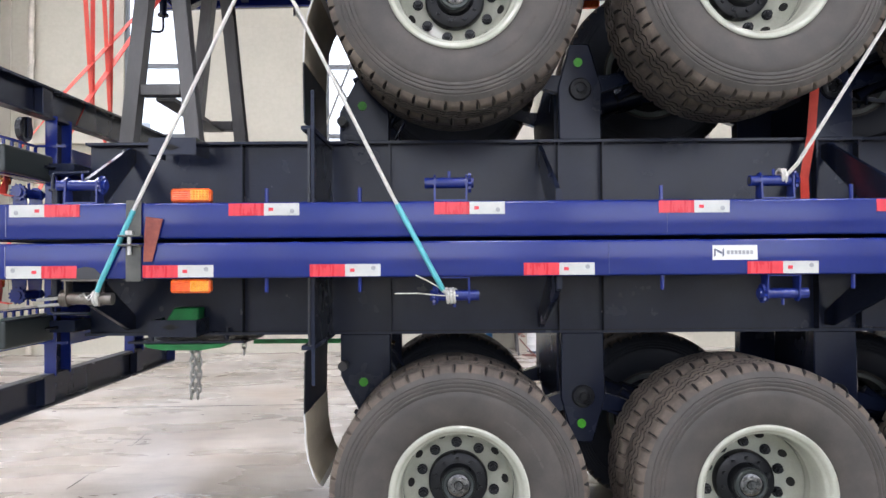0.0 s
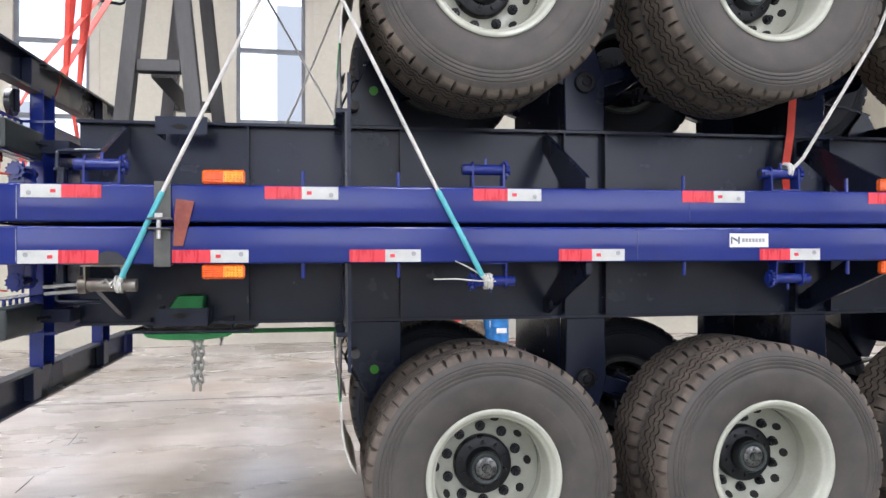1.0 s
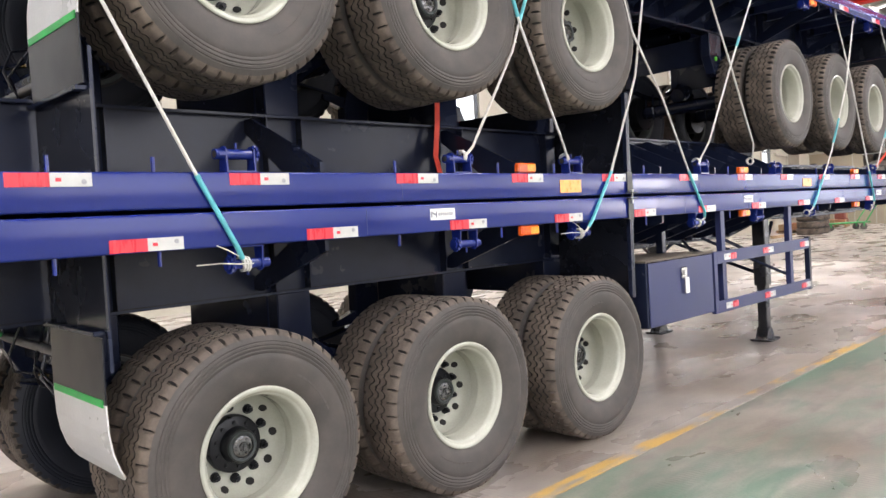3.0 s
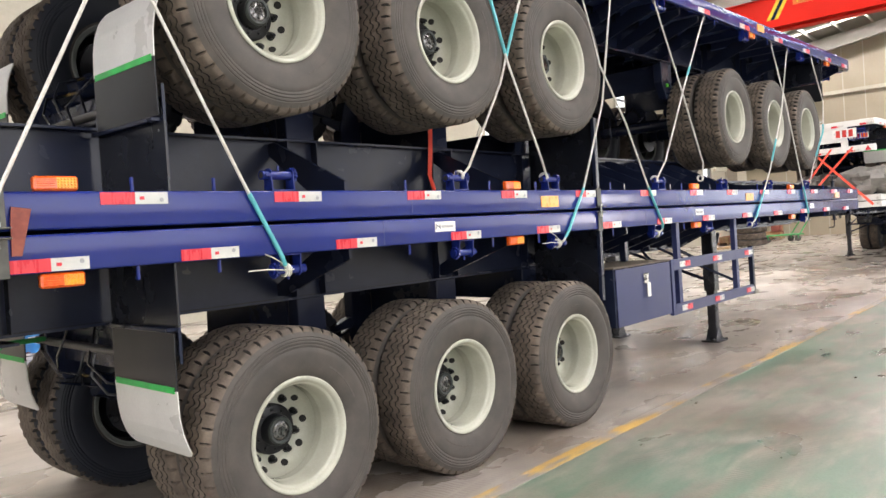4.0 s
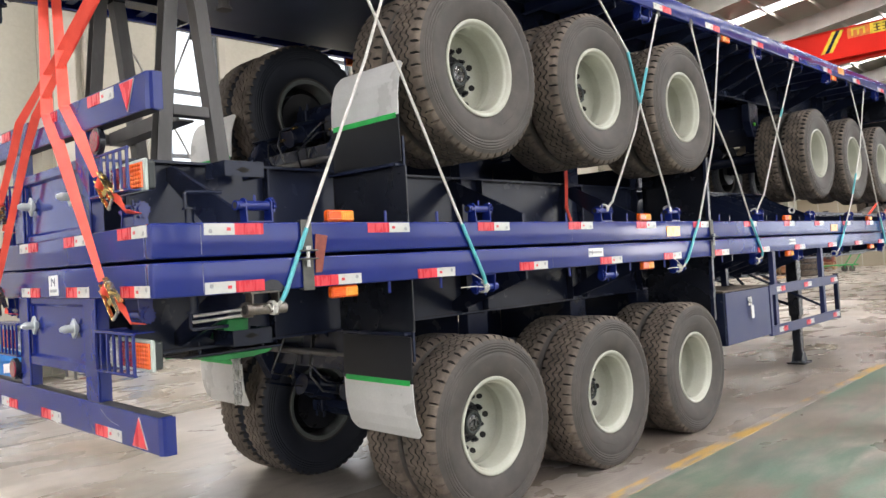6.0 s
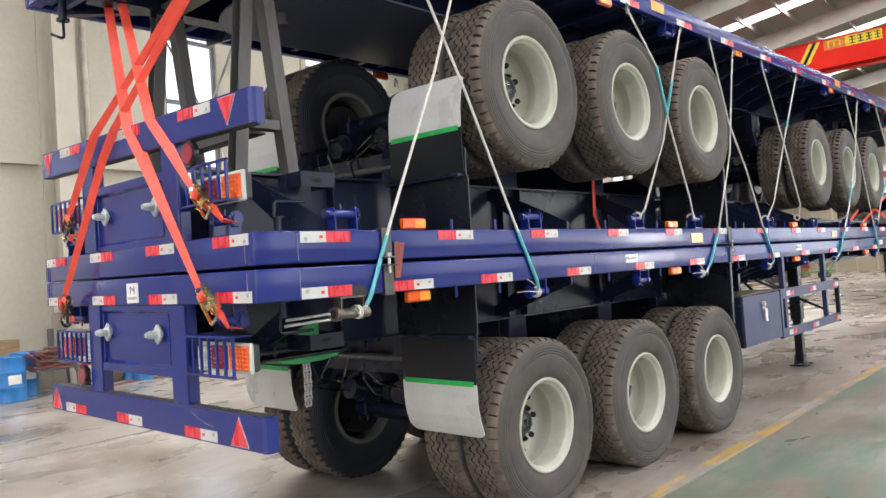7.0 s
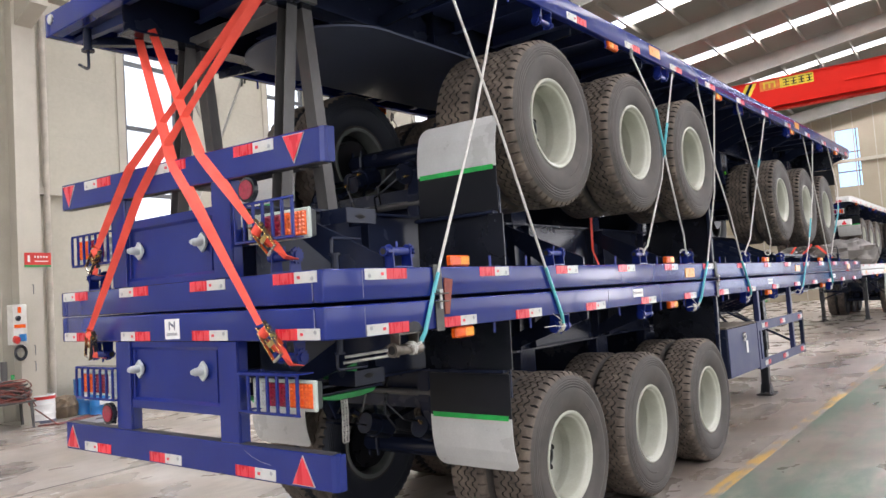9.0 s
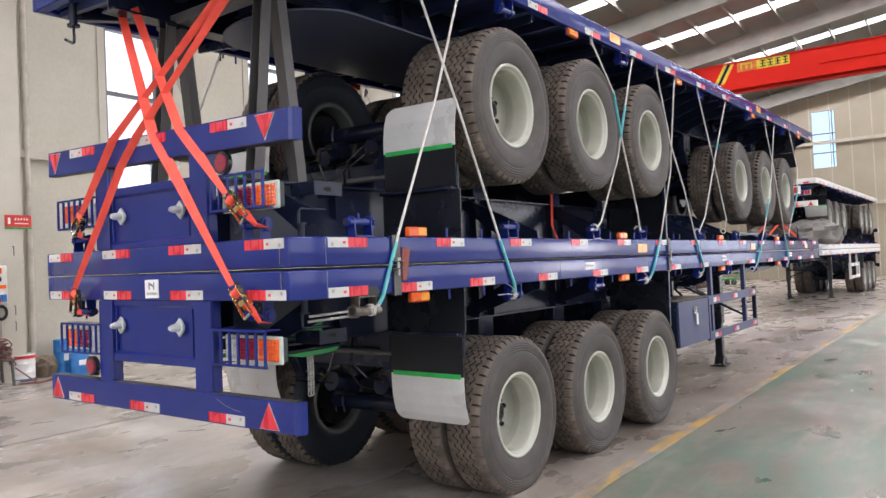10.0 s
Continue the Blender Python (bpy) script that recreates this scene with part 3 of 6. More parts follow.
_count = 0
for (a, b, z0, z1) in NORTH:
    _count += 1
    w = thing("window_%d" % _count, "tall grey-framed factory window, bright with daylight", "window", "north windows", HALL, "structure")
    y0, y1 = V1 + 0.03, V1 + 0.11
    fr = box(a, a + 0.07, y0, y1, z0, z1)
    box(b - 0.07, b, y0, y1, z0, z1, bm=fr)
    box(a + 0.07, b - 0.07, y0, y1, z0, z0 + 0.07, bm=fr)
    box(a + 0.07, b - 0.07, y0, y1, z1 - 0.07, z1, bm=fr)
    part("window_frame", fr, FRAME, w)
    zs = [z0 + 0.07, 4.2, 5.57, 6.92, z1 - 0.07]
    for z in zs[1:-1]:
        part("glazing_bar", box(a + 0.07, b - 0.07, y0, y1, z - 0.04, z + 0.04), FRAME, w)
    for p, q in zip(zs, zs[1:]):
        pane = part("pane", box(a + 0.07, b - 0.07, y0 + 0.03, y0 + 0.036, p + 0.03, q - 0.03), GLASS, w)
        pane.visible_shadow = False
    part("window_trim", box(a - 0.16, a - 0.001, V1 - 0.035, V1 - 0.001, z0 - 0.1, z1 + 0.1), COLUMN, w)
    part("window_trim", box(b + 0.001, b + 0.16, V1 - 0.035, V1 - 0.001, z0 - 0.1, z1 + 0.1), COLUMN, w)
single("backdrop_north", box(U0 - 10, U1 + 10, V1 + 6, V1 + 6.1, -0.02, 30), SKYCARD, "bright white overcast sky outside the windows", "backdrop", m=HALL, kind="structure")
# backdrop boxes that glow pale in place of hazy, daylit towers
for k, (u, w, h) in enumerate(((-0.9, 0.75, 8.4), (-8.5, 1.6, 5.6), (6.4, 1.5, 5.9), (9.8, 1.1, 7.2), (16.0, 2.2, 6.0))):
    single("backdrop_tower", box(u, u + w, V1 + 5.8, V1 + 5.9, -0.02, h), TOWER, "pale glowing backdrop box for a distant tower block", "backdrop", "distant towers", HALL, "structure")
single("backdrop_east", box(U1 + 6, U1 + 6.1, V0 - 10, V1 + 10, -0.02, 30), SKYCARD, "bright white overcast sky outside the end wall", "backdrop", m=HALL, kind="structure")

_b = bmesh.new()
for k in range(9):
    z = 0.57 + 1.15 * k
    edges = sorted([U0, U1] + [e for o in NORTH if o[2] - 0.1 < z < o[3] + 0.1 for e in (o[0] - 0.17, o[1] + 0.17)])
    for a, e in zip(edges[::2], edges[1::2]):
        box(a, e, V1 - 0.003, V1 - 0.001, z - 0.005, z + 0.005, bm=_b)
structure("wall_joint", _b, COLUMN, "fine level seams between the wall panels", "wall joint")
_b = bmesh.new()
for k in range(len(BAY) - 1):
    box(BAY[k] + 0.3, BAY[k] + 2.1, V1 - 0.14, V1 - 0.002, 4.02, 4.16, bm=_b)
    box(BAY[k + 1] - 2.1, BAY[k + 1] - 0.3, V1 - 0.14, V1 - 0.002, 4.02, 4.16, bm=_b)
structure("wall_rail", _b, COLUMN, "beige horizontal steel wall rails", "wall rail")


def column(u, v, s):
    """A welded H column of the hall, its flanges facing the room."""
    c = thing("column", "beige painted steel H-section hall column", "column", "hall columns", HALL @ pose(u, v, 0), "structure")
    part("flange", box(-0.2, 0.2, -0.32 * s - 0.012, -0.32 * s + 0.012, 0, EAVE), COLUMN, c)
    part("flange", box(-0.2, 0.2, 0.32 * s - 0.012, 0.32 * s + 0.012, 0, EAVE), COLUMN, c)
    part("web", box(-0.008, 0.008, -0.307, 0.307, 0, EAVE), COLUMN, c)
    part("base_plate", box(-0.28, 0.28, -0.4, 0.4, 0, 0.03), COLUMN, c)
    part("crane_bracket", prism([(-0.34 * s, 6.85), (-0.9 * s, 7.1), (-0.9 * s, 7.3), (-0.34 * s, 7.3)], "x", -0.15, 0.15), COLUMN, c)
    return c


for u in BAY:
    column(u, V1 - 0.36, 1)
    column(u, V0 + 0.36, -1)
for u in BAY:
    p = tube([(u + 0.62, V1 - 0.12, 0.02), (u + 0.62, V1 - 0.12, EAVE)], 0.055, 14)
    for z in (0.9, 3.2, 5.6, 8.0):
        rod((u + 0.62, V1 - 0.12, z), (u + 0.62, V1 - 0.12, z + 0.12), 0.064, 14, p)
    single("drain_pipe", p, PIPE, "cream plastic rainwater pipe beside the column", "pipe", "drain pipes", HALL, "structure", True)
# roof: two slopes, rafters at the columns, purlins along, roof lights across
LIGHTS = [-19.9 + 7.0 * k for k in range(10)]
RAFTERS = [24.2 + 6.95 * k for k in range(-7, 4)]
LW = 0.95


def roof_z(v):
    mid = (V0 + V1) / 2
    return RIDGE - (RIDGE - EAVE) * abs(v - mid) / ((V1 - V0) / 2)


MID = (V0 + V1) / 2
_b = bmesh.new()
_e = [U0 - 0.3] + [k for c in LIGHTS for k in (c - LW / 2, c + LW / 2)] + [U1 + 0.3]
for a, b in zip(_e, _e[1:]):
    if any(abs((a + b) / 2 - c) < 0.01 for c in LIGHTS):
        for v in (V0 - 0.3, MID - 0.6, V1 - 1.6):
            w = 1.9 if v > V0 else 1.2
            prism([(v, roof_z(v) + 0.1), (v + w, roof_z(v + w) + 0.1), (v + w, roof_z(v + w) + 0.22), (v, roof_z(v) + 0.22)], "x", a, b, bm=_b)
        continue
    for v, w in ((V0 - 0.3, MID), (MID, V1 + 0.3)):
        prism([(v, roof_z(v) + 0.1), (w, roof_z(w) + 0.1), (w, roof_z(w) + 0.22), (v, roof_z(v) + 0.22)], "x", a, b, bm=_b)
structure("ceiling", _b, ROOFM, "grey metal sheet roof with strips of roof lights", "roof")
for u in RAFTERS:
    r = thing("rafter", "grey painted steel roof rafter", "rafter", "rafters", HALL, "structure")
    for v, w in ((V0, MID), (MID, V1)):
        d0, d1 = (0.85, 0.55) if v == V0 else (0.55, 0.85)
        part("web", prism([(v, roof_z(v) - 0.12 - d0), (w, roof_z(w) - 0.12 - d1), (w, roof_z(w) - 0.12), (v, roof_z(v) - 0.12)], "x", u - 0.008, u + 0.008), RAFTER, r)
        part("flange", prism([(v, roof_z(v) - 0.14 - d0), (w, roof_z(w) - 0.14 - d1), (w, roof_z(w) - 0.115 - d1), (v, roof_z(v) - 0.115 - d0)], "x", u - 0.14, u + 0.14), RAFTER, r)
for k in range(1, 21):
    v = V0 + (V1 - V0) * k / 21
    z = roof_z(v)
    g = prism([(v - 0.035, z - 0.12), (v + 0.035, z - 0.12), (v + 0.035, z - 0.105), (v - 0.02, z - 0.105), (v - 0.02, z + 0.08), (v + 0.035, z + 0.08), (v + 0.035, z + 0.095), (v - 0.035, z + 0.095)], "x", U0, U1)
    single("purlin", g, RAFTER, "long grey steel roof purlin", "purlin", "purlins", HALL, "structure")
for c in LIGHTS:
    for v, w, s in ((V0 + 0.9, MID - 0.6, 1), (MID + 1.3, V1 - 1.6, -1)):
        slope = math.degrees(math.atan2(roof_z(w) - roof_z(v), w - v))
        mid = (v + w) / 2
        area_lamp("roof_light", HALL @ pose(c, mid, roof_z(mid) + 0.21, slope, 0, 0), LW + 0.1, (w - v) / math.cos(radians(slope)), ROOF_W)
area_lamp("gate_daylight", HALL @ pose(U0 - 0.1, 1.75, 4.3, 90, 0, -90), 21.4, 8.3, GATE_W)
# added lamps behind the assumed windows of the unseen south wall
for c in (-15.0, 5.0, 25.0):
    area_lamp("side_daylight", HALL @ pose(c, V0 - 0.1, 5.0, 90, 0, 0), 18.0, 7.0, SIDE_W)
area_lamp("gate_daylight", HALL @ pose(37.24, V0 - 0.1, 2.72, 90, 0, 0), 8.3, 5.3, SIDE_W * 1.15)

# ---- bridge crane ----
cr = thing("bridge_crane", "red overhead bridge crane with yellow name plates across the hall", "crane", m=HALL @ pose(27, 0, 0))
part("girder", prism([(-0.30, 8.16), (-0.30, 9.17), (0.30, 9.17), (0.30, 8.16)], "y", V0 + 1.0, V1 - 0.9, 0.01), CRANE, cr)
part("girder_flange", box(-0.37, 0.37, V0 + 1.0, V1 - 0.9, 9.171, 9.20), CRANE, cr)
part("lower_flange", box(-0.37, 0.37, V0 + 1.0, V1 - 0.9, 8.125, 8.159), CRANE, cr)
part("rail_web", box(-0.05, 0.05, V0 + 1.0, V1 - 0.9, 8.05, 8.124), CRANE, cr)
part("hoist_rail", box(-0.22, 0.22, V0 + 1.0, V1 - 0.9, 8.02, 8.049), CRANE, cr)
part("cable_conduit", rod((-0.335, V0 + 1.4, 8.60), (-0.335, 4.2, 8.60), 0.035, 10), CRANE, cr, smooth=True)
for v in (V0 + 1.0, V1 - 0.9):
    part("end_carriage", box(-1.6, 1.6, v - 0.22, v + 0.22, 7.51, 8.12, 0.03), CRANE, cr)
part("name_plate", box(-0.315, -0.301, 6.42, 7.12, 8.78, 9.15), ORANGE_P, cr, "orange plate with a pale mark")
for a, b, z0, z1 in ((6.55, 6.61, 8.85, 9.08), (6.93, 6.99, 8.85, 9.08), (6.55, 6.99, 9.04, 9.10), (6.74, 6.80, 8.85, 9.02)):
    part("name_bar", box(-0.322, -0.316, a, b, z0, z1), YELLOW, cr)
part("name_plate", box(-0.315, -0.301, 5.22, 6.40, 8.78, 9.15), YELLOW, cr, "yellow plate with dark marks")
for k in range(4):
    for a, b, z0, z1 in ((0.0, 0.20, 9.06, 9.09), (0.0, 0.20, 8.95, 8.98), (0.0, 0.20, 8.84, 8.87), (0.08, 0.12, 8.84, 9.09)):
        part("name_bar", box(-0.322, -0.316, 6.07 - 0.27 * k + a, 6.07 - 0.27 * k + b, z0, z1), BLACK, cr)
for k in range(3):
    v = 7.22 + 0.13 * k
    part("hazard_stripe", prism([(v + 0.42, 8.40), (v + 0.55, 8.40), (v + 0.13, 9.15), (v, 9.15)], "x", -0.310, -0.301), BLACK if k == 1 else YELLOW, cr)
part("warning_horn", rod((-0.1, 4.95, 9.2), (-0.1, 4.95, 9.42), 0.11, 14, r2=0.05), FRAME, cr, smooth=True)
part("hoist", rod((0.0, 9.5, 7.35), (0.0, 10.6, 7.35), 0.33, 20, box(-0.4, 0.4, 9.2, 10.9, 7.68, 8.01, 0.04)), GREEN_P, cr)
for v, s in ((V0 + 1.1, 1), (V1 - 1.1, -1)):
    single("crane_rail_beam", box(U0, U1, v - 0.14, v + 0.14, 7.3, 7.51), COLUMN, "beige steel crane runway beam", "beam", "runway beams", HALL, "structure")

# ---- trailers ----
HW, RB, RT = 1.26, 1.487, 1.640      # half width, rail underside, rail top
AXLES = (0.059, 1.369, 2.679)
REAR = -2.065
HUB_Z = 0.545
BEAM_Y, FLANGE_Z = 0.49, 1.19
TAPE_L = (-1.28, -0.57, 0.338, 1.286, 2.24, 3.19, 4.17, 5.19, 6.29, 7.34, 8.4, 9.45, 10.5)     # on the -y rail, red first
TAPE_R = (-0.915, -0.04, 0.915, 1.84, 2.80, 3.88, 4.93, 5.88, 6.9, 7.9, 8.9, 9.9, 10.8)        # on the +y rail, red first
WINCH_L = (0.045, 1.455, 2.56, 4.22, 5.4, 6.72, 8.70)
WINCH_R = (-1.56, 0.025, 1.425, 2.51, 4.33, 5.85, 7.3, 8.8)


def tape_mesh(material, w, h):
    return mesh_of(box(-w / 2, w / 2, -0.0015, 0.0015, -h / 2, h / 2), material)


TAPE_RED, TAPE_WHITE = tape_mesh(RED_T, 0.150, 0.052), tape_mesh(WHITE_T, 0.150, 0.052)
PRINT_RED, PRINT_GREY = tape_mesh(RED_T, 0.020, 0.014), mesh_of(rod((0, -0.0015, 0), (0, 0.0015, 0), 0.010, 10), GREY_INK)


def tape(parent, m, red_first=True):
    """A strip of red and white reflective tape, its middle at m, its face towards local -y."""
    s = -1 if red_first else 1
    part("red_tape", TAPE_RED, None, parent, at=m @ pose(0.0752 * s, 0, 0))
    w = part("white_tape", TAPE_WHITE, None, parent, at=m @ pose(-0.0752 * s, 0, 0))
    part("tape_mark", PRINT_RED, None, w, at=pose(0.045 * s, -0.002, 0))
    part("tape_mark", PRINT_GREY, None, w, at=pose(-0.045 * s, -0.0015, 0.008))


def winch_bits():
    b = rod((-0.105, 0, 0), (0.105, 0, 0), 0.0235, 16)
    for x in (-0.088, -0.072):
        rod((x, -0.030, 0), (x, 0.030, 0), 0.009, 8, b)
    rod((0.0, 0, 0), (0.0, 0, -0.050), 0.0065, 8, b)
    rollr = mesh_of(b, BLUE, True)
    b = prism([(-0.035, 0.080), (0.035, 0.080), (0.030, 0.02), (0.03, -0.02), (0.012, -0.034), (-0.012, -0.034), (-0.03, -0.02), (-0.03, 0.02)], "x", -0.066, -0.058)
    prism([(-0.035, 0.080), (0.035, 0.080), (0.030, 0.02), (0.03, -0.02), (0.012, -0.034), (-0.012, -0.034), (-0.03, -0.02), (-0.03, 0.02)], "x", 0.070, 0.078, bm=b)
    box(-0.066, 0.078, -0.035, 0.035, 0.074, 0.080, bm=b)
    frame_ = mesh_of(b, BLUE)
    pts = []
    for k in range(24):
        r = 0.042 if k % 2 else 0.033
        pts.append((r * math.cos(2 * math.pi * k / 24), r * math.sin(2 * math.pi * k / 24)))
    return rollr, frame_, mesh_of(prism(pts, "x", 0.082, 0.094), BLUE), mesh_of(rod((-0.1053, 0, 0), (-0.1060, 0, 0), 0.0165, 14), GROOVE)


WINCH_ROLL, WINCH_FRAME, WINCH_GEAR, WINCH_BORE = winch_bits()
_b = box(-0.039, 0.039, -0.0015, 0.001, -0.022, 0.022)
for _i in range(6):
    for _j in range(4):
        rod((-0.0325 + 0.013 * _i, -0.001, -0.0165 + 0.011 * _j), (-0.0325 + 0.013 * _i, -0.005, -0.0165 + 0.011 * _j), 0.0058, 6, _b, 0.002)
LENS_GRID = mesh_of(_b, AMBER)
_b = bmesh.new()
for _j in range(5):
    rod((-0.036, 0.0005, -0.018 + 0.009 * _j), (0.036, 0.0005, -0.018 + 0.009 * _j), 0.0032, 6, _b)
LENS_RIBS = mesh_of(_b, ORANGE_L, True)
PIN = mesh_of(rod((0, 0, 0), (0, 0, -0.062), 0.0085, 8), BLUE, True)


def winch(parent, m, rail):
    w = part("winch", WINCH_FRAME, None, parent, at=m)
    part("winch_roller", WINCH_ROLL, None, w)
    part("bore", WINCH_BORE, None, w)
    part("ratchet_wheel", WINCH_GEAR, None, w)
    return w


def lens_block(name, parent, y0, y1, z0, z1, material, x=-2.045):
    b = box(x, x + 0.012, y0, y1, z0, z1, 0.003)
    ny = max(2, round(abs(y1 - y0) / 0.024))
    for i in range(ny):
        for j in range(6):
            yy, zz = y0 + (y1 - y0) * (i + 0.5) / ny, z0 + (z1 - z0) * (j + 0.5) / 6
            rod((x + 0.001, yy, zz), (x - 0.006, yy, zz), 0.0095, 8, b, 0.005)
    return part(name, b, material, parent)


def tail_lamp(tr, s, dz=0.0, dy=0.0, gz=0.0, gy=0.0):
    """s = -1: on the -y side. Clear, red and orange lenses in a thin pale housing, behind a blue cage."""
    z0, z1 = 1.160 + dz, 1.305 + dz
    lamp = part("tail_lamp", box(-2.030, -2.012, s * (0.600 + dy), s * (1.050 + dy), z0, z1, 0.008, seg=2), HOUSING, tr, "pale grey tail lamp with clear, red and orange lenses")
    part("lamp_back", box(-2.0125, -1.972, s * (0.612 + dy), s * (1.038 + dy), z0 + 0.009, z1 - 0.009, 0.010, seg=2), BACK_G, lamp, "dark grey lamp back")
    part("cable", tube([(-1.973, s * (0.70 + dy), z0 + 0.07), (-1.93, s * 0.69, z0 + 0.075), (-1.90, s * 0.62, z0 + 0.10), (-1.86, s * 0.57, z0 + 0.11)], 0.008, 8), FLAP_B, lamp, smooth=True)
    for name, a, b, mt in (("clear_lens", 0.620, 0.702, CLEAR_L), ("red_lens", 0.722, 0.782, RED_L), ("red_lens", 0.792, 0.856, RED_L), ("orange_lens", 0.880, 1.032, ORANGE_L)):
        a, b = a + dy, b + dy
        lens_block(name, lamp, s * a if s > 0 else s * b, s * b if s > 0 else s * a, z0 + 0.016, z1 - 0.015, mt, -2.040)
    c0, c1 = 1.142 + gz, 1.339 + gz
    y0, y1 = 0.570 + gy, 1.012 + gy
    cage = part("lamp_guard", box(-2.087, -2.075, s * y0, s * y1, c1 - 0.014, c1, 0.003), BLUE, tr, "blue barred lamp guard")
    part("guard_bar", box(-2.087, -2.075, s * y0, s * y1, c0, c0 + 0.014, 0.003), BLUE, cage)
    for k in range(7):
        y = y0 + 0.010 + (y1 - y0 - 0.02) * k / 6
        part("guard_bar", box(-2.089, -2.078, s * y - 0.007, s * y + 0.007, c0 + 0.0145, c1 - 0.0145), BLUE, cage)
    for z in (c0, c1 - 0.012):
        part("guard_arm", box(-2.0745, -1.93, s * y0 + 0.0, s * y0 + s * 0.012, z, z + 0.012), BLUE, cage)
    part("guard_top", box(-2.0745, -1.99, s * (y0 + 0.014), s * y1, c1 - 0.006, c1), BLUE, cage)
    part("lamp_bracket", box(-1.971, -1.845, s * 0.52, s * (0.66 + dy), z0 + 0.05, z0 + 0.11), BLACK, tr)


def wheel_pair(tr, x, s, fine, shift=0.0, hub=HUB_Z):
    """Twin wheels at one end of an axle; s = -1: the -y end."""
    turn = pose(0, 0, 0) if s < 0 else pose(0, 0, 0, 0, 0, 180)
    spin = random.uniform(0, 360)
    for y, outer in ((1.055, True), (0.728, False)):
        m = Matrix.Translation((x, s * y + shift, hub)) @ turn @ pose(0, 0, 0, 0, spin + (0 if outer else 40), 0)
        wh = part("wheel", DISC_OUT if outer else DISC_IN, None, tr, at=m)
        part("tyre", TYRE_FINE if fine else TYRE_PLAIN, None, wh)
        part("rim", RIM_OUT if outer else RIM_IN, None, wh)
        if outer:
            nose = Matrix.Translation((0, -0.010, 0))
            part("hub", HUB, None, wh, "black cast hub", at=nose)
            part("hub_cap", HUB_CAP, None, wh, at=nose)
            part("hub_ring", HUB_RING, None, wh, at=nose)
            for k in range(10):
                a = 2 * math.pi * k / 10
                part("wheel_nut", NUT, None, wh, at=Matrix.Translation((0.172 * math.cos(a), 0, 0.172 * math.sin(a))))
                c = a + math.pi / 10
                part("hand_hole", HOLE, None, wh, at=Matrix.Translation((0.2175 * math.cos(c), 0.1475, 0.2175 * math.sin(c))) @ Matrix.Rotation(-c, 4, "Y") @ pose(0, 0, 0, 0, 0, -45))


def revolve_at(x, y, z, s):
    """A pivot boss: a flat ring with a raised nut, facing the side s."""
    b = revolve([(0.0, -0.026), (0.018, -0.026), (0.020, -0.012), (0.034, -0.010), (0.036, -0.020), (0.052, -0.020), (0.058, -0.014), (0.058, 0.0)], 28)
    bmesh.ops.transform(b, matrix=Matrix.Translation((x, y, z)) @ Matrix.Diagonal((1, -s, 1, 1)), verts=b.verts[:])
    bmesh.ops.recalc_face_normals(b, faces=b.faces[:])
    return b


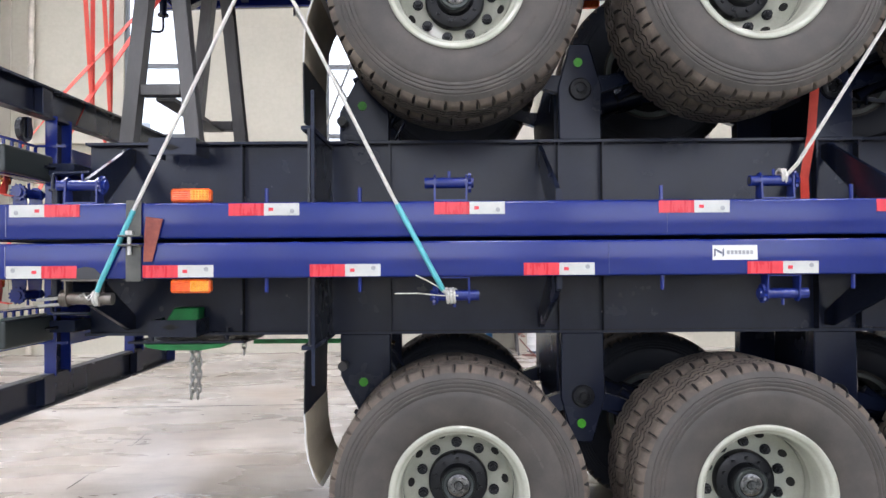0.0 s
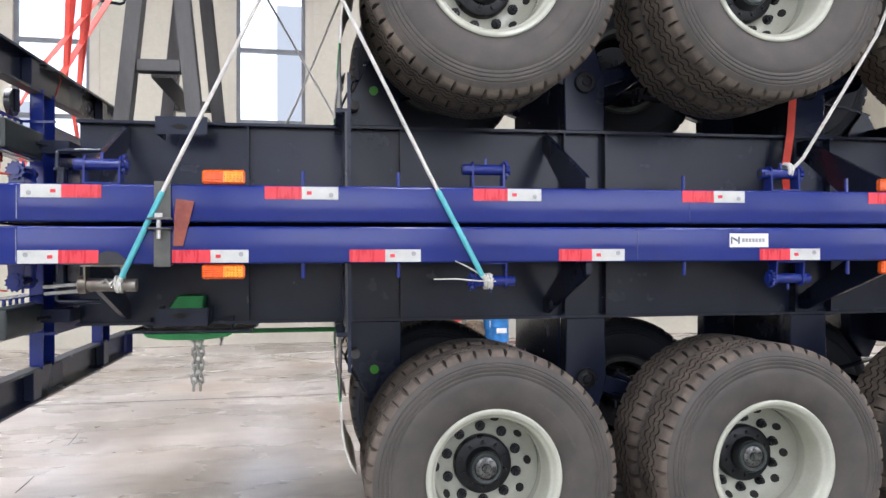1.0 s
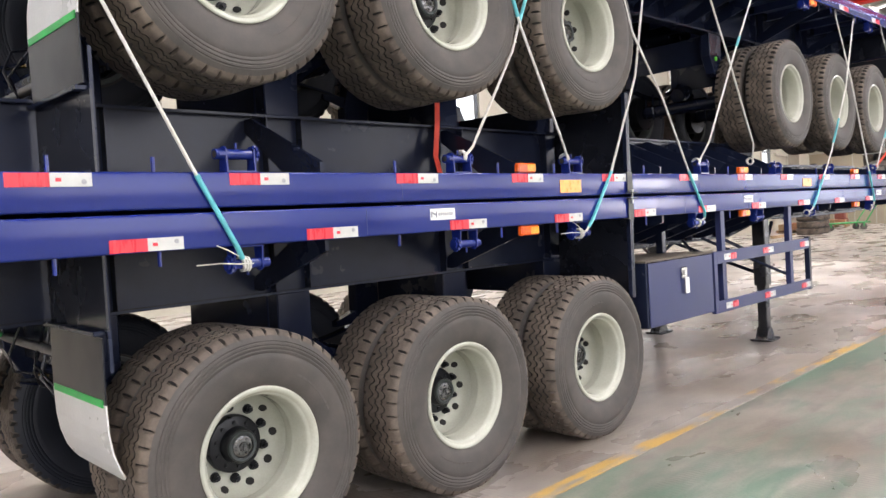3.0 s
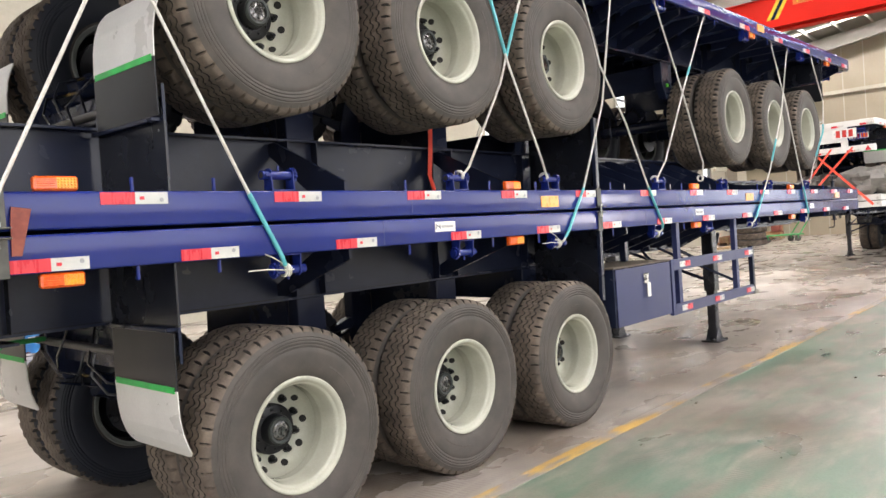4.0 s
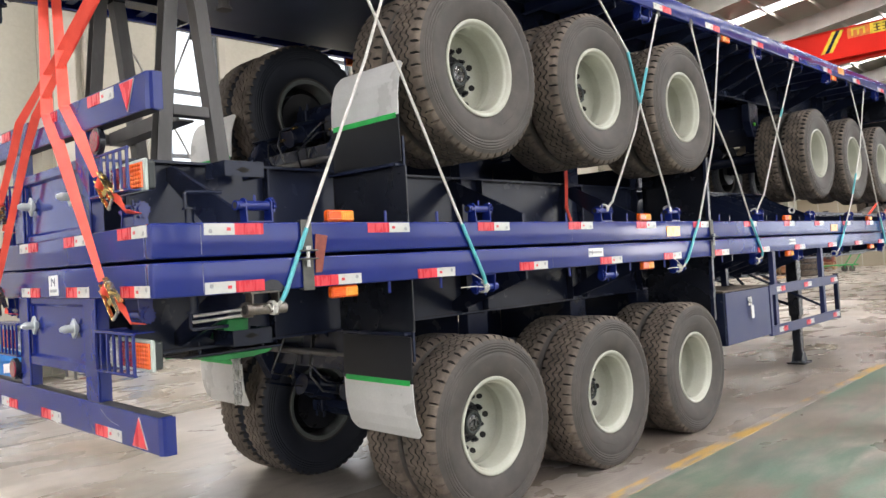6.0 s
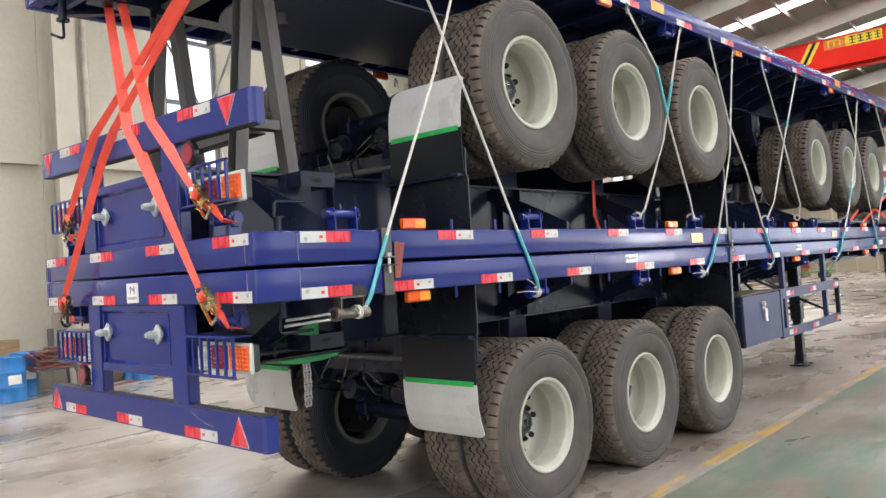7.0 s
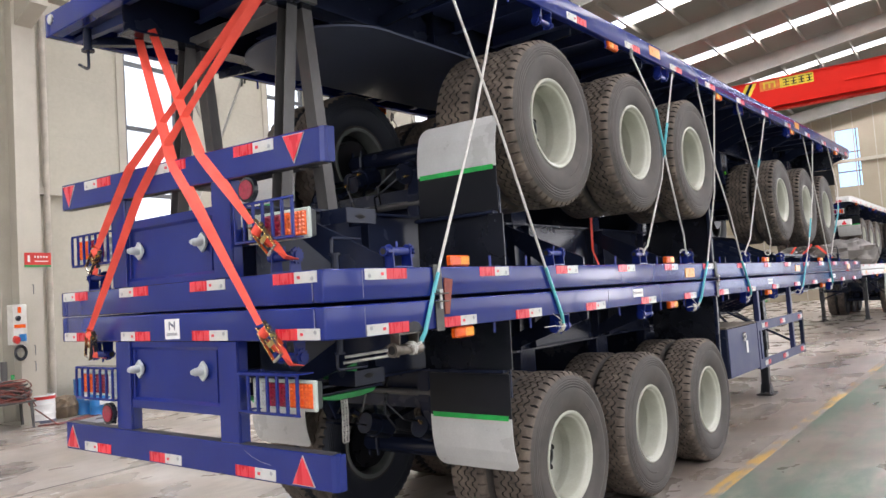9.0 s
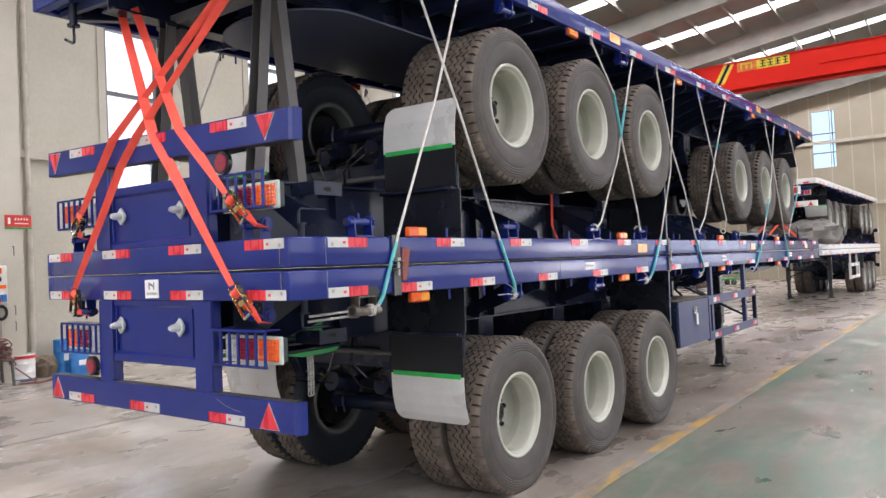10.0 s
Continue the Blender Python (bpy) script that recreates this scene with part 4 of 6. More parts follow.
def rear_frame(tr, rail, dp, lamps, bumper, round_y):
    """Posts, panel, sockets, bumper and lamps below the rear beam."""
    # rear: posts, panel, sockets, bumper
    for s in (-1, 1):
        ya, yb, zb = s * 0.415, s * 0.565, 0.975
        b = box(REAR - 0.003, REAR + 0.008, ya, yb, zb, RB - 0.001, 0.003)
        box(REAR + 0.008, REAR + 0.062, ya - 0.004, ya + 0.004, zb, RB - 0.001, bm=b)
        box(REAR + 0.008, REAR + 0.062, yb - 0.004, yb + 0.004, zb, RB - 0.001, bm=b)
        post = part("rear_post", b, rail, tr)
        # thin black sheet over the post's inner face
        part("post_lining", box(REAR + 0.0085, REAR + 0.011, ya + s * 0.0045, yb - s * 0.0045, zb + 0.001, RB - 0.002), BLACK, post, "black inner face")
    x0, x1 = REAR + 0.004, REAR + 0.022
    fold = [(x0, 1.114), (x0, 1.158), (x1, 1.174), (x1, RB - 0.045), (x0 + 0.006, RB - 0.03), (x0 + 0.006, RB - 0.001), (x1 + 0.01, RB - 0.001), (x1 + 0.01, 1.114)]
    part("rear_panel", prism(fold, "y", -0.411, 0.411), rail, tr)
    for s in (-1, 1):
        part("panel_frame", box(x0 + 0.002, x1 - 0.001, s * 0.385 - 0.006, s * 0.385 + 0.006, 1.175, RB - 0.046), rail, tr)
    for y in (-0.28, 0.32):
        sk = part("air_socket", rod((REAR + 0.02, y, 1.335 - dp), (REAR - 0.045, y, 1.335 - dp), 0.021, 16, rod((REAR - 0.045, y, 1.335 - dp), (REAR - 0.068, y, 1.335 - dp), 0.021, 16, r2=0.012)), SOCK, tr, "grey metal cone socket", smooth=True)
        part("socket_flange", prism([(y, 1.283 - dp), (y + 0.034, 1.313 - dp), (y + 0.034, 1.357 - dp), (y, 1.387 - dp), (y - 0.034, 1.357 - dp), (y - 0.034, 1.313 - dp)], "x", REAR - 0.006, REAR + 0.006), SOCK, sk)
    z0, z1 = 0.826, 0.986
    out = 1.213
    old = set(tr.children)
    xa, xb, xc = REAR - 0.012, REAR - 0.004, REAR + 0.052
    chan = [(xa, z0 + 0.004), (xa + 0.004, z0), (xc, z0), (xc, z0 + 0.008), (xb, z0 + 0.008), (xb, z1 - 0.008), (xc, z1 - 0.008), (xc, z1), (xa + 0.004, z1), (xa, z1 - 0.004)]
    b = prism(chan, "y", -out + 0.03, out - 0.03)
    bump = part("bumper", b, rail, tr, "painted channel underrun bumper")
    for s in (-1, 1):
        part("bumper_end", prism([(REAR - 0.012, s * (out - 0.03)), (REAR - 0.002, s * (out - 0.01)), (REAR + 0.010, s * out), (REAR + 0.052, s * out), (REAR + 0.052, s * (out - 0.008)), (REAR + 0.012, s * (out - 0.008)), (REAR - 0.004, s * (out - 0.03))], "z", z0, z1), rail, bump)
    for y in (-0.57, 0.57):
        part("bumper_rib", box(REAR + 0.001, REAR + 0.048, y - 0.05, y + 0.05, z0 + 0.012, z1 - 0.009, 0.003), BLACK, bump)
    part("bumper_top", box(REAR - 0.006, xc, -out + 0.034, out - 0.034, z1 + 0.0004, z1 + 0.002), DUSTY if rail is BLUE else rail, bump, "dusty dark upper face")
    # thin black sheet over the inner faces and front edges of the channel
    xd, za, zb, zc, zd = xc + 0.004, z0 - 0.001, z0 + 0.011, z1 - 0.011, z1 + 0.001
    lining = [(xb + 0.001, z0 + 0.0085), (xc + 0.0005, z0 + 0.0085), (xc + 0.0005, za), (xd, za), (xd, zb), (xb + 0.004, zb), (xb + 0.004, zc), (xd, zc), (xd, zd), (xc + 0.0005, zd), (xc + 0.0005, z1 - 0.0085), (xb + 0.001, z1 - 0.0085)]
    part("bumper_lining", prism(lining, "y", -out + 0.032, out - 0.032), BLACK, bump, "black inner side of the channel")
    shift, roll = bumper
    for y, first in ((-0.69 - shift, True), (0.07 - shift, True), (0.78 - shift, False)):
        tape(tr, Matrix.Translation((REAR - 0.0135, y, z0 + 0.035)) @ pose(0, 0, 0, 0, 0, -90), first)
    for s in (-1, 1):
        y = s * 1.053 - shift + 0.02
        tri = part("warning_triangle", prism([(y - 0.075, z0 + 0.012), (y + 0.075, z0 + 0.012), (y, z1 - 0.012)], "x", REAR - 0.016, REAR - 0.0125), WHITE_T, tr, "red reflective warning triangle")
        part("triangle_face", prism([(y - 0.069, z0 + 0.0155), (y + 0.069, z0 + 0.0155), (y, z1 - 0.0195)], "x", REAR - 0.019, REAR - 0.016), RED_T, tri)
    tip = Matrix.Translation((0, shift, z0)) @ Matrix.Rotation(radians(roll), 4, "X") @ Matrix.Translation((0, 0, -z0))
    for ob in set(tr.children) - old:
        ob.matrix_basis = tip @ ob.matrix_basis
    for s in (-1, 1):
        part("rear_pin", rod((-1.78, s * 1.0, RB), (-1.78, s * 1.0, 1.40), 0.022, 12, rod((-1.78, s * 1.0, 1.41), (-1.78, s * 1.0, 1.40), 0.035, 12)), BLACK, tr)
        part("rear_hook", tube([(-1.80, s * 1.0, 1.41), (-1.80, s * 1.0, 1.335), (-1.79, s * 1.0, 1.325), (-1.62, s * 1.02, 1.325)], 0.009, 8), BLACK, tr, smooth=True)
    for s, dz, dy, gz, gy in lamps:
        tail_lamp(tr, s, dz, dy, gz, gy)
    rr = part("round_reflector", rod((REAR - 0.004, round_y, 1.072), (REAR - 0.03, round_y, 1.072), 0.062, 24), FLAP_B, tr, "round red reflector in a black ring", smooth=True)
    part("reflector_lens", rod((REAR - 0.03, round_y, 1.072), (REAR - 0.036, round_y, 1.072), 0.048, 24), RED_L, rr)
    part("reflector_bracket", box(REAR - 0.002, REAR + 0.006, round_y - 0.033, round_y, 1.01, 1.11), BLACK, rr)


def trailer(name, label, rail, group, fine, m, FRONT=11.42, front_plates=True, shifts=(0, 0, 0), FZ=FLANGE_Z, lamps=((-1, 0, 0, 0, 0), (1, 0, 0, 0, 0)), dp=0.0, lean=0.0, ext=0.0, hubs=(HUB_Z,) * 3, bumper=(0.0, 0.0), marks=TAPE_R, markers=(-1.08, 2.0, 5.08, 8.1), ambers=(2.43, 6.55, 10.2), winches=WINCH_R, round_y=0.695):
    tr = thing(name, label, "trailer", group, m)
    deck = NAVY if rail is BLUE else BLACK
    plan = [(FRONT, -HW), (-1.864 - ext, -HW), (REAR - ext, -HW + 0.055), (REAR - ext, -HW + 0.125), (-1.85 - ext, -HW + 0.07), (FRONT, -HW + 0.07)]
    for s in (-1, 1):
        part("side_rail", prism([(x, -s * y) for x, y in plan], "z", RB, RT, 0.010, seg=3), rail, tr, "smooth painted steel side rail", smooth=True)
    part("rear_beam", prism([(REAR - ext, -HW + 0.126), (REAR - ext, HW - 0.126), (REAR - ext + 0.07, HW - 0.126), (REAR - ext + 0.07, -HW + 0.126)], "z", RB, RT, 0.010, seg=3), rail, tr, smooth=True)
    part("front_beam", box(FRONT - 0.08, FRONT, -HW + 0.071, HW - 0.071, RB, RT, 0.006), rail, tr)
    part("deck", box(REAR - ext + 0.071, FRONT - 0.081, -HW + 0.071, HW - 0.071, 1.607, 1.634), deck, tr, "flat painted deck plate")
    # main beams: deep at the rear, shallow over the front
    for s in (-1, 1):
        y = s * BEAM_Y
        b = prism([(-1.86, FZ + 0.014), (6.2, FZ + 0.014), (7.1, 1.35), (FRONT - 0.1, 1.35), (FRONT - 0.1, 1.604), (-1.86, 1.604)], "y", y - 0.006, y + 0.006)
        prism([(-1.86, FZ), (6.2, FZ), (7.1, 1.336), (FRONT - 0.1, 1.336), (FRONT - 0.1, 1.35), (7.1, 1.35), (6.2, FZ + 0.014), (-1.86, FZ + 0.014)], "y", y - 0.07, y + 0.07, bm=b)
        part("main_beam", b, BLACK, tr, "black welded I-beam")
        for x in (-1.05, -0.28, 0.60, 0.83, 1.94, 2.16, 3.1, 4.2, 5.4, 6.6, 8.0, 9.5, 10.9):
            zb = FZ + 0.014 if x < 6.2 else 1.35
            part("stiffener", box(x - 0.005, x + 0.005, y + s * 0.006, y + s * 0.065, zb + 0.15 * (6.2 < x < 7.1), 1.604), BLACK, tr)
        for x in (-1.63, 0.50, 2.0, 3.28, 3.72, 4.18, 4.64, 5.1, 5.6, 6.1, 7.4, 8.7, 10.0):
            zl = FZ + 0.03 if x < 6.2 else 1.37
            part("outrigger", prism([(s * 1.19, 1.487), (s * 1.19, 1.43), (s * 0.565, zl), (s * 0.498, zl), (s * 0.498, zl + 0.07), (s * 0.9, 1.487)], "x", x - 0.011, x + 0.011), BLACK, tr)
    for k in range(27):
        x = -1.82 + 0.5 * k
        b = box(x - 0.025, x + 0.025, -HW + 0.075, HW - 0.075, 1.515, 1.522)
        box(x - 0.025, x - 0.018, -HW + 0.075, HW - 0.075, 1.522, 1.606, bm=b)
        part("cross_member", b, deck, tr)
    # front plate with the king pin
    fx = FRONT - 11.3
    nose = [(fx + 10.05 + 0.46 * math.sin(a), 0.58 * math.cos(a)) for a in [math.pi * k / 14 for k in range(15)]]
    part("skid_plate", prism([(fx + 7.6, 0.50), (fx + 8.2, 0.58)] + nose + [(fx + 8.2, -0.58), (fx + 7.6, -0.50)], "z", 1.318, 1.332), SKID if rail is BLUE else BLACK, tr, "wide dark front plate with a rounded end")
    part("king_pin", rod((fx + 10.17, 0, 1.318), (fx + 10.17, 0, 1.235), 0.036, 20, rod((fx + 10.17, 0, 1.25), (fx + 10.17, 0, 1.235), 0.05, 20)), STEEL, tr)
    for s in (-1, 1):
        part("front_arm", prism([(s * 0.5, 1.43), (s * 1.18, 1.465), (s * 1.18, 1.50), (s * 0.5, 1.50)], "x", FRONT - 0.19, FRONT - 0.15), deck, tr)
        part("front_arm", bar((FRONT - 0.75, s * 0.55, 1.43), (FRONT - 0.2, s * 1.1, 1.46), 0.06, 0.05), BLACK, tr)
        part("front_hook", tube([(FRONT - 0.10, s * 0.915, 1.48), (FRONT - 0.10, s * 0.915, 1.25), (FRONT - 0.095, s * 0.91, 1.225), (FRONT - 0.075, s * 0.895, 1.21), (FRONT + 0.02, s * 0.80, 1.195)], 0.0095, 8, rod((FRONT - 0.10, s * 0.915, 1.48), (FRONT - 0.10, s * 0.915, 1.33), 0.026, 12, rod((FRONT - 0.10, s * 0.915, 1.345), (FRONT - 0.10, s * 0.915, 1.33), 0.04, 12))), BLACK, tr, smooth=True)
    for s in (-1, 1):
        fl = part("front_lamp", rod((FRONT + 0.001, s * 1.17, 1.585), (FRONT + 0.012, s * 1.17, 1.585), 0.028, 18), WHITE_T, tr, "round white front marker lamp", smooth=True)
        part("lamp_ring", rod((FRONT + 0.0005, s * 1.17, 1.585), (FRONT + 0.008, s * 1.17, 1.585), 0.034, 18), CHROME, fl, smooth=True)
    # suspension
    for s in (-1, 1):
        y0, y1 = s * BEAM_Y - 0.05, s * BEAM_Y + 0.05
        yo = s * (BEAM_Y + 0.05)
        for x, mir in ((-0.41, 1), (3.15, -1)):
            p = [(x - 0.13 * mir, FZ), (x + 0.13 * mir, FZ), (x + 0.13 * mir, 0.92), (x + 0.02 * mir, 0.77), (x - 0.03 * mir, 0.77), (x - 0.13 * mir, 0.96)]
            h = part("spring_hanger", prism(p, "y", y0, y1, 0.006), BLACK, tr)
            part("plastic_cap", rod((x - 0.01 * mir, yo, 0.93), (x - 0.01 * mir, yo + s * 0.012, 0.93), 0.023, 18), CAP_G, h, "bright green plastic cap")
        for x in (0.715, 2.025):
            p = [(x - 0.11, FZ), (x + 0.11, FZ), (x + 0.115, 0.84), (x + 0.05, 0.61), (x - 0.05, 0.61), (x - 0.115, 0.84)]
            h = part("spring_hanger", prism(p, "y", y0, y1, 0.006), BLACK, tr)
            part("pivot", revolve_at(x, yo, 0.85, s), CAST, h, smooth=True)
            part("plastic_cap", rod((x - 0.01, yo, 0.71), (x - 0.01, yo + s * 0.012, 0.71), 0.023, 18), CAP_G, h, "bright green plastic cap")
            part("equaliser", prism([(x - 0.3, 0.80), (x, 0.90), (x + 0.3, 0.80), (x + 0.3, 0.76), (x, 0.78), (x - 0.3, 0.76)], "y", s * BEAM_Y - 0.035, s * BEAM_Y + 0.035), BLACK, tr)
        for ax in AXLES:
            for k in range(8):
                half = 0.53 - 0.055 * k
                z = 0.79 - 0.013 * k
                up = [(ax + half * u, z - 0.085 * (1 - u * u) * (half / 0.53) ** 2) for u in [i / 5 - 1 for i in range(11)]]
                part("spring_leaf", prism(up + [(x, zz - 0.011) for x, zz in up[::-1]], "y", s * BEAM_Y - 0.037, s * BEAM_Y + 0.037), BLACK, tr)
            part("axle_seat", box(ax - 0.11, ax + 0.11, s * BEAM_Y - 0.06, s * BEAM_Y + 0.06, 0.50, 0.60, 0.01), BLACK, tr)
            for dx in (-0.08, 0.08):
                part("u_bolt", rod((ax + dx, s * BEAM_Y + 0.046, 0.46), (ax + dx, s * BEAM_Y + 0.046, 0.74), 0.011, 8, rod((ax + dx, s * BEAM_Y - 0.046, 0.46), (ax + dx, s * BEAM_Y - 0.046, 0.74), 0.011, 8)), BLACK, tr)
            rc = rod((ax - 0.16, s * 0.26, 0.70), (ax - 0.30, s * 0.26, 0.74), 0.088, 20)
            rod((ax - 0.30, s * 0.26, 0.74), (ax - 0.40, s * 0.26, 0.77), 0.075, 20, rc)
            part("brake_chamber", rc, BLACK, tr, smooth=True)
            part("brake_drum", rod((ax, s * 0.60, HUB_Z), (ax, s * 0.86, HUB_Z), 0.205, 28), CAST, tr, smooth=True)
            wheel_pair(tr, ax, s, fine and s * (1 if m[1][1] > 0 else -1) < 0, shifts[AXLES.index(ax)], hubs[AXLES.index(ax)])
            part("torque_rod", rod((ax - 0.02, s * 0.36, 0.60), (ax - 0.42, s * 0.36, 0.86), 0.024, 10), BLACK, tr)
    for x, zb in ((-0.43, 0.90), (0.60, 0.80), (2.14, 0.80), (3.17, 0.90)):
        part("hanger_brace", box(x - 0.005, x + 0.005, -BEAM_Y + 0.052, BEAM_Y - 0.052, zb, FZ - 0.001), BLACK, tr)
    for ax in AXLES:
        a = rod((ax, -0.62, HUB_Z), (ax, 0.62, HUB_Z), 0.073, 20)
        part("axle", a, BLACK, tr, smooth=True)
    part("cross_tube", rod((-0.52, -0.62, 1.02), (-0.52, 0.62, 1.02), 0.024, 14), STEEL, tr, smooth=True)
    for s in (-1, 1):
        part("hose", tube([(-0.5, s * 0.2, 1.2), (-0.4, s * 0.22, 1.08), (-0.3, s * 0.2, 0.98), (-0.2, s * 0.26, 0.8)], 0.011, 8), BLACK, tr, smooth=True)
        part("air_line", tube([(-1.7, s * 0.4, 1.25), (-0.2, s * 0.4, 1.22), (2.8, s * 0.4, 1.22), (6.0, s * 0.4, 1.25)], 0.012, 8), BLACK, tr)
    for k, (x, y, z) in enumerate(((-0.34, -0.30, 0.78), (-0.30, -0.20, 0.70), (-0.26, 0.22, 0.70), (-0.36, 0.31, 0.79), (-0.30, -0.12, 1.06), (-0.30, 0.10, 1.06))):
        part("brass_fitting", rod((x, y, z), (x - 0.03, y, z + 0.012), 0.011, 6, rod((x - 0.03, y, z + 0.012), (x - 0.05, y, z + 0.02), 0.007, 8)), BRASS, tr)
        part("hose", tube([(x - 0.05, y, z + 0.02), (x - 0.16, y + 0.03, z + 0.05), (x - 0.22, y * 0.6, z + 0.16), (x - 0.12, y * 0.4, FZ + 0.05)], 0.0075, 6), FLAP_B, tr, smooth=True)
    part("valve_block", box(-0.95, -0.80, -0.08, 0.08, FZ + 0.02, FZ + 0.11, 0.01), CAST, tr)
    for k, x in enumerate((0.70, 3.95, 7.6)):
        part("rail_seam", box(x, x + 0.0025, -HW - 0.0012, -HW - 0.0002, RB + 0.012, RT - 0.012), SCUFF_B if rail is BLUE else rail, tr)
        part("rail_seam", box(x + 0.25, x + 0.2525, HW + 0.0002, HW + 0.0012, RB + 0.012, RT - 0.012), SCUFF_B if rail is BLUE else rail, tr)
    part("air_tank", rod((3.7, -0.36, 1.0), (4.5, -0.36, 1.0), 0.14, 24), BLACK, tr, smooth=True)
    # mud flaps: a bracket, a black upper sheet, a green stripe and a white curved lower sheet
    fz = dp * 0.55
    for s in (-1, 1):
        ya, yb = s * 0.56, s * 1.235
        part("mudguard_plate", box(-0.585, -0.575, ya, s * 1.222, 1.19 - fz, RB), FLAP_B, tr)
        part("flap_bracket", box(-0.622, -0.565, ya, s * 1.18, 1.170 - fz, 1.19 - fz, 0.003), BLACK, tr)
        part("flap_post", box(-0.5745, -0.560, s * 1.190, s * 1.200, 1.02 - fz, RB), BLACK, tr)
        ya, yb = s * 0.60, s * 1.21
        prof = [(-0.600, 1.165 - fz), (-0.603, 1.0 - fz), (-0.604, 0.9 - fz)]
        low = [(-0.604, 0.9 - fz), (-0.600, 0.78 - fz), (-0.588, 0.70 - fz), (-0.565, 0.63 - fz), (-0.535, 0.575 - fz)]
        fl = part("mud_flap", prism([(x - 0.003, z) for x, z in prof] + [(x + 0.003, z) for x, z in prof[::-1]], "y", ya, yb), FLAP_S, tr, "black mud flap with a green stripe and a white lower half")
        r = 0.06
        bm = prism([(x - 0.003, z) for x, z in low] + [(x + 0.003, z) for x, z in low[::-1]], "y", ya, yb)
        ends = [v for v in bm.verts if abs(v.co.z - 0.575 + fz) < 0.002]
        edges = [e for e in bm.edges if e.verts[0] in ends and e.verts[1] in ends and abs(e.verts[0].co.y - e.verts[1].co.y) < 0.001]
        bmesh.ops.bevel(bm, geom=edges, offset=r, segments=4, affect="EDGES", profile=0.5)
        part("flap_lower", bm, FLAP_W, fl)
        lined = low[:-1] + [(low[-1][0] - 0.0126, low[-1][1] + 0.023)]
        part("flap_lining", prism([(x + 0.0032, z) for x, z in lined] + [(x + 0.0055, z) for x, z in lined[::-1]], "y", ya + s * 0.004, yb - s * 0.004), FLAP_C, fl, "cream inner face")
        part("flap_stripe", box(-0.6105, -0.6055, ya + s * 0.02, yb - s * 0.02, 0.888 - fz, 0.918 - fz), GREEN_S, fl)
        ya, yb = s * 0.56, s * 1.235
        if front_plates:
            part("mudguard_plate", box(3.20, 3.212, ya, yb, 0.90, RB), FLAP_B, tr)
            part("plate_edge", box(3.17, 3.20, yb - s * 0.03, yb, 0.90, RB), BLACK, tr)
    if not ext:
        rear_frame(tr, rail, dp, lamps, bumper, round_y)
    # tapes, lamps, winches and pins along the rails
    for s, tapes in ((-1, TAPE_L), (1, marks)):
        for x in tapes:
            tape(tr, pose(x + 0.151, s * (HW + 0.0015), RB + 0.031) @ pose(0, 0, 0, 0, 0, 0 if s < 0 else 180), s < 0)
        if s < 0:
            tape(tr, pose(-1.71, -HW - 0.0015, RB + 0.031), False)
        else:
            tape(tr, pose(-1.70, HW + 0.0015, RB + 0.031) @ pose(0, 0, 0, 0, 0, 180), True)
        for y in (-1.02, -0.35, 0.35, 1.02):
            if s < 0:
                tape(tr, Matrix.Translation((REAR - 0.0015, y, RB + 0.031)) @ pose(0, 0, 0, 0, 0, -90), y < 0)
        for x in markers:
            lamp = part("marker_lamp", box(x - 0.086, x + 0.086, s * HW - s * 0.045, s * HW - s * 0.005, RB - 0.062, RB - 0.003, 0.008), ORANGE_L, tr, "orange side marker lamp")
            part("lamp_reflector", LENS_GRID, None, lamp, at=pose(x + 0.039, s * (HW - 0.005), RB - 0.033, 0, 0, 0 if s < 0 else 180))
            part("lens_rib", LENS_RIBS, None, lamp, at=pose(x - 0.043, s * (HW - 0.005), RB - 0.033, 0, 0, 0 if s < 0 else 180))
        for x in ambers if s > 0 else ():
            part("amber_reflector", box(x - 0.115, x + 0.115, s * HW, s * (HW + 0.004), RB + 0.045, RB + 0.128), AMBER, tr, "amber rectangular reflector")
        for x in (-0.76, -0.36, 0.935, 1.75, 2.3, 3.4, 4.8, 6.9, 8.2, 9.6):
            part("rope_pin", PIN, None, tr, at=pose(x, s * (HW - 0.03), RB))
        for x in (WINCH_L if s < 0 else winches):
            winch(tr, pose(x, s * (HW - 0.045), RB - 0.081) @ pose(0, 0, 0, 0, 0, 0 if s > 0 else 180), rail)
    for s in (-1, 1):
        winch(tr, pose(-1.985, s * 0.865, RB - 0.081) @ pose(0, 0, 0, 0, 0, 90 if s > 0 else -90), rail)
    # spare wheel bracket
    for s in (-1, 1):
        br = part("carrier_bracket", prism([(-1.45, FZ + 0.095), (-1.215, FZ + 0.095), (-1.215, FZ + 0.012), (-1.45, FZ + 0.012)], "y", s * 0.76, s * 0.768), BLACK, tr)
        part("bracket_slot", prism([(-1.385, FZ + 0.06), (-1.34, FZ + 0.076), (-1.295, FZ + 0.06), (-1.34, FZ + 0.044)], "y", s * 0.7685, s * 0.77), GROOVE, br)
        for x in (-1.45, -1.223):
            part("carrier_arm", box(x, x + 0.008, s * 0.56, s * 0.759, FZ + 0.012, FZ + 0.095), BLACK, tr)
    # bare weld lines at the corners of the rails
    for s in (-1, 1):
        part("weld_line", box(-1.867, -1.864, s * (HW + 0.0005), s * (HW + 0.0015), RB + 0.012, RT - 0.012), SCUFF, tr)
        part("weld_line", box(REAR - 0.0015, REAR - 0.0005, s * 1.135, s * 1.138, RB + 0.012, RT - 0.012), SCUFF, tr)
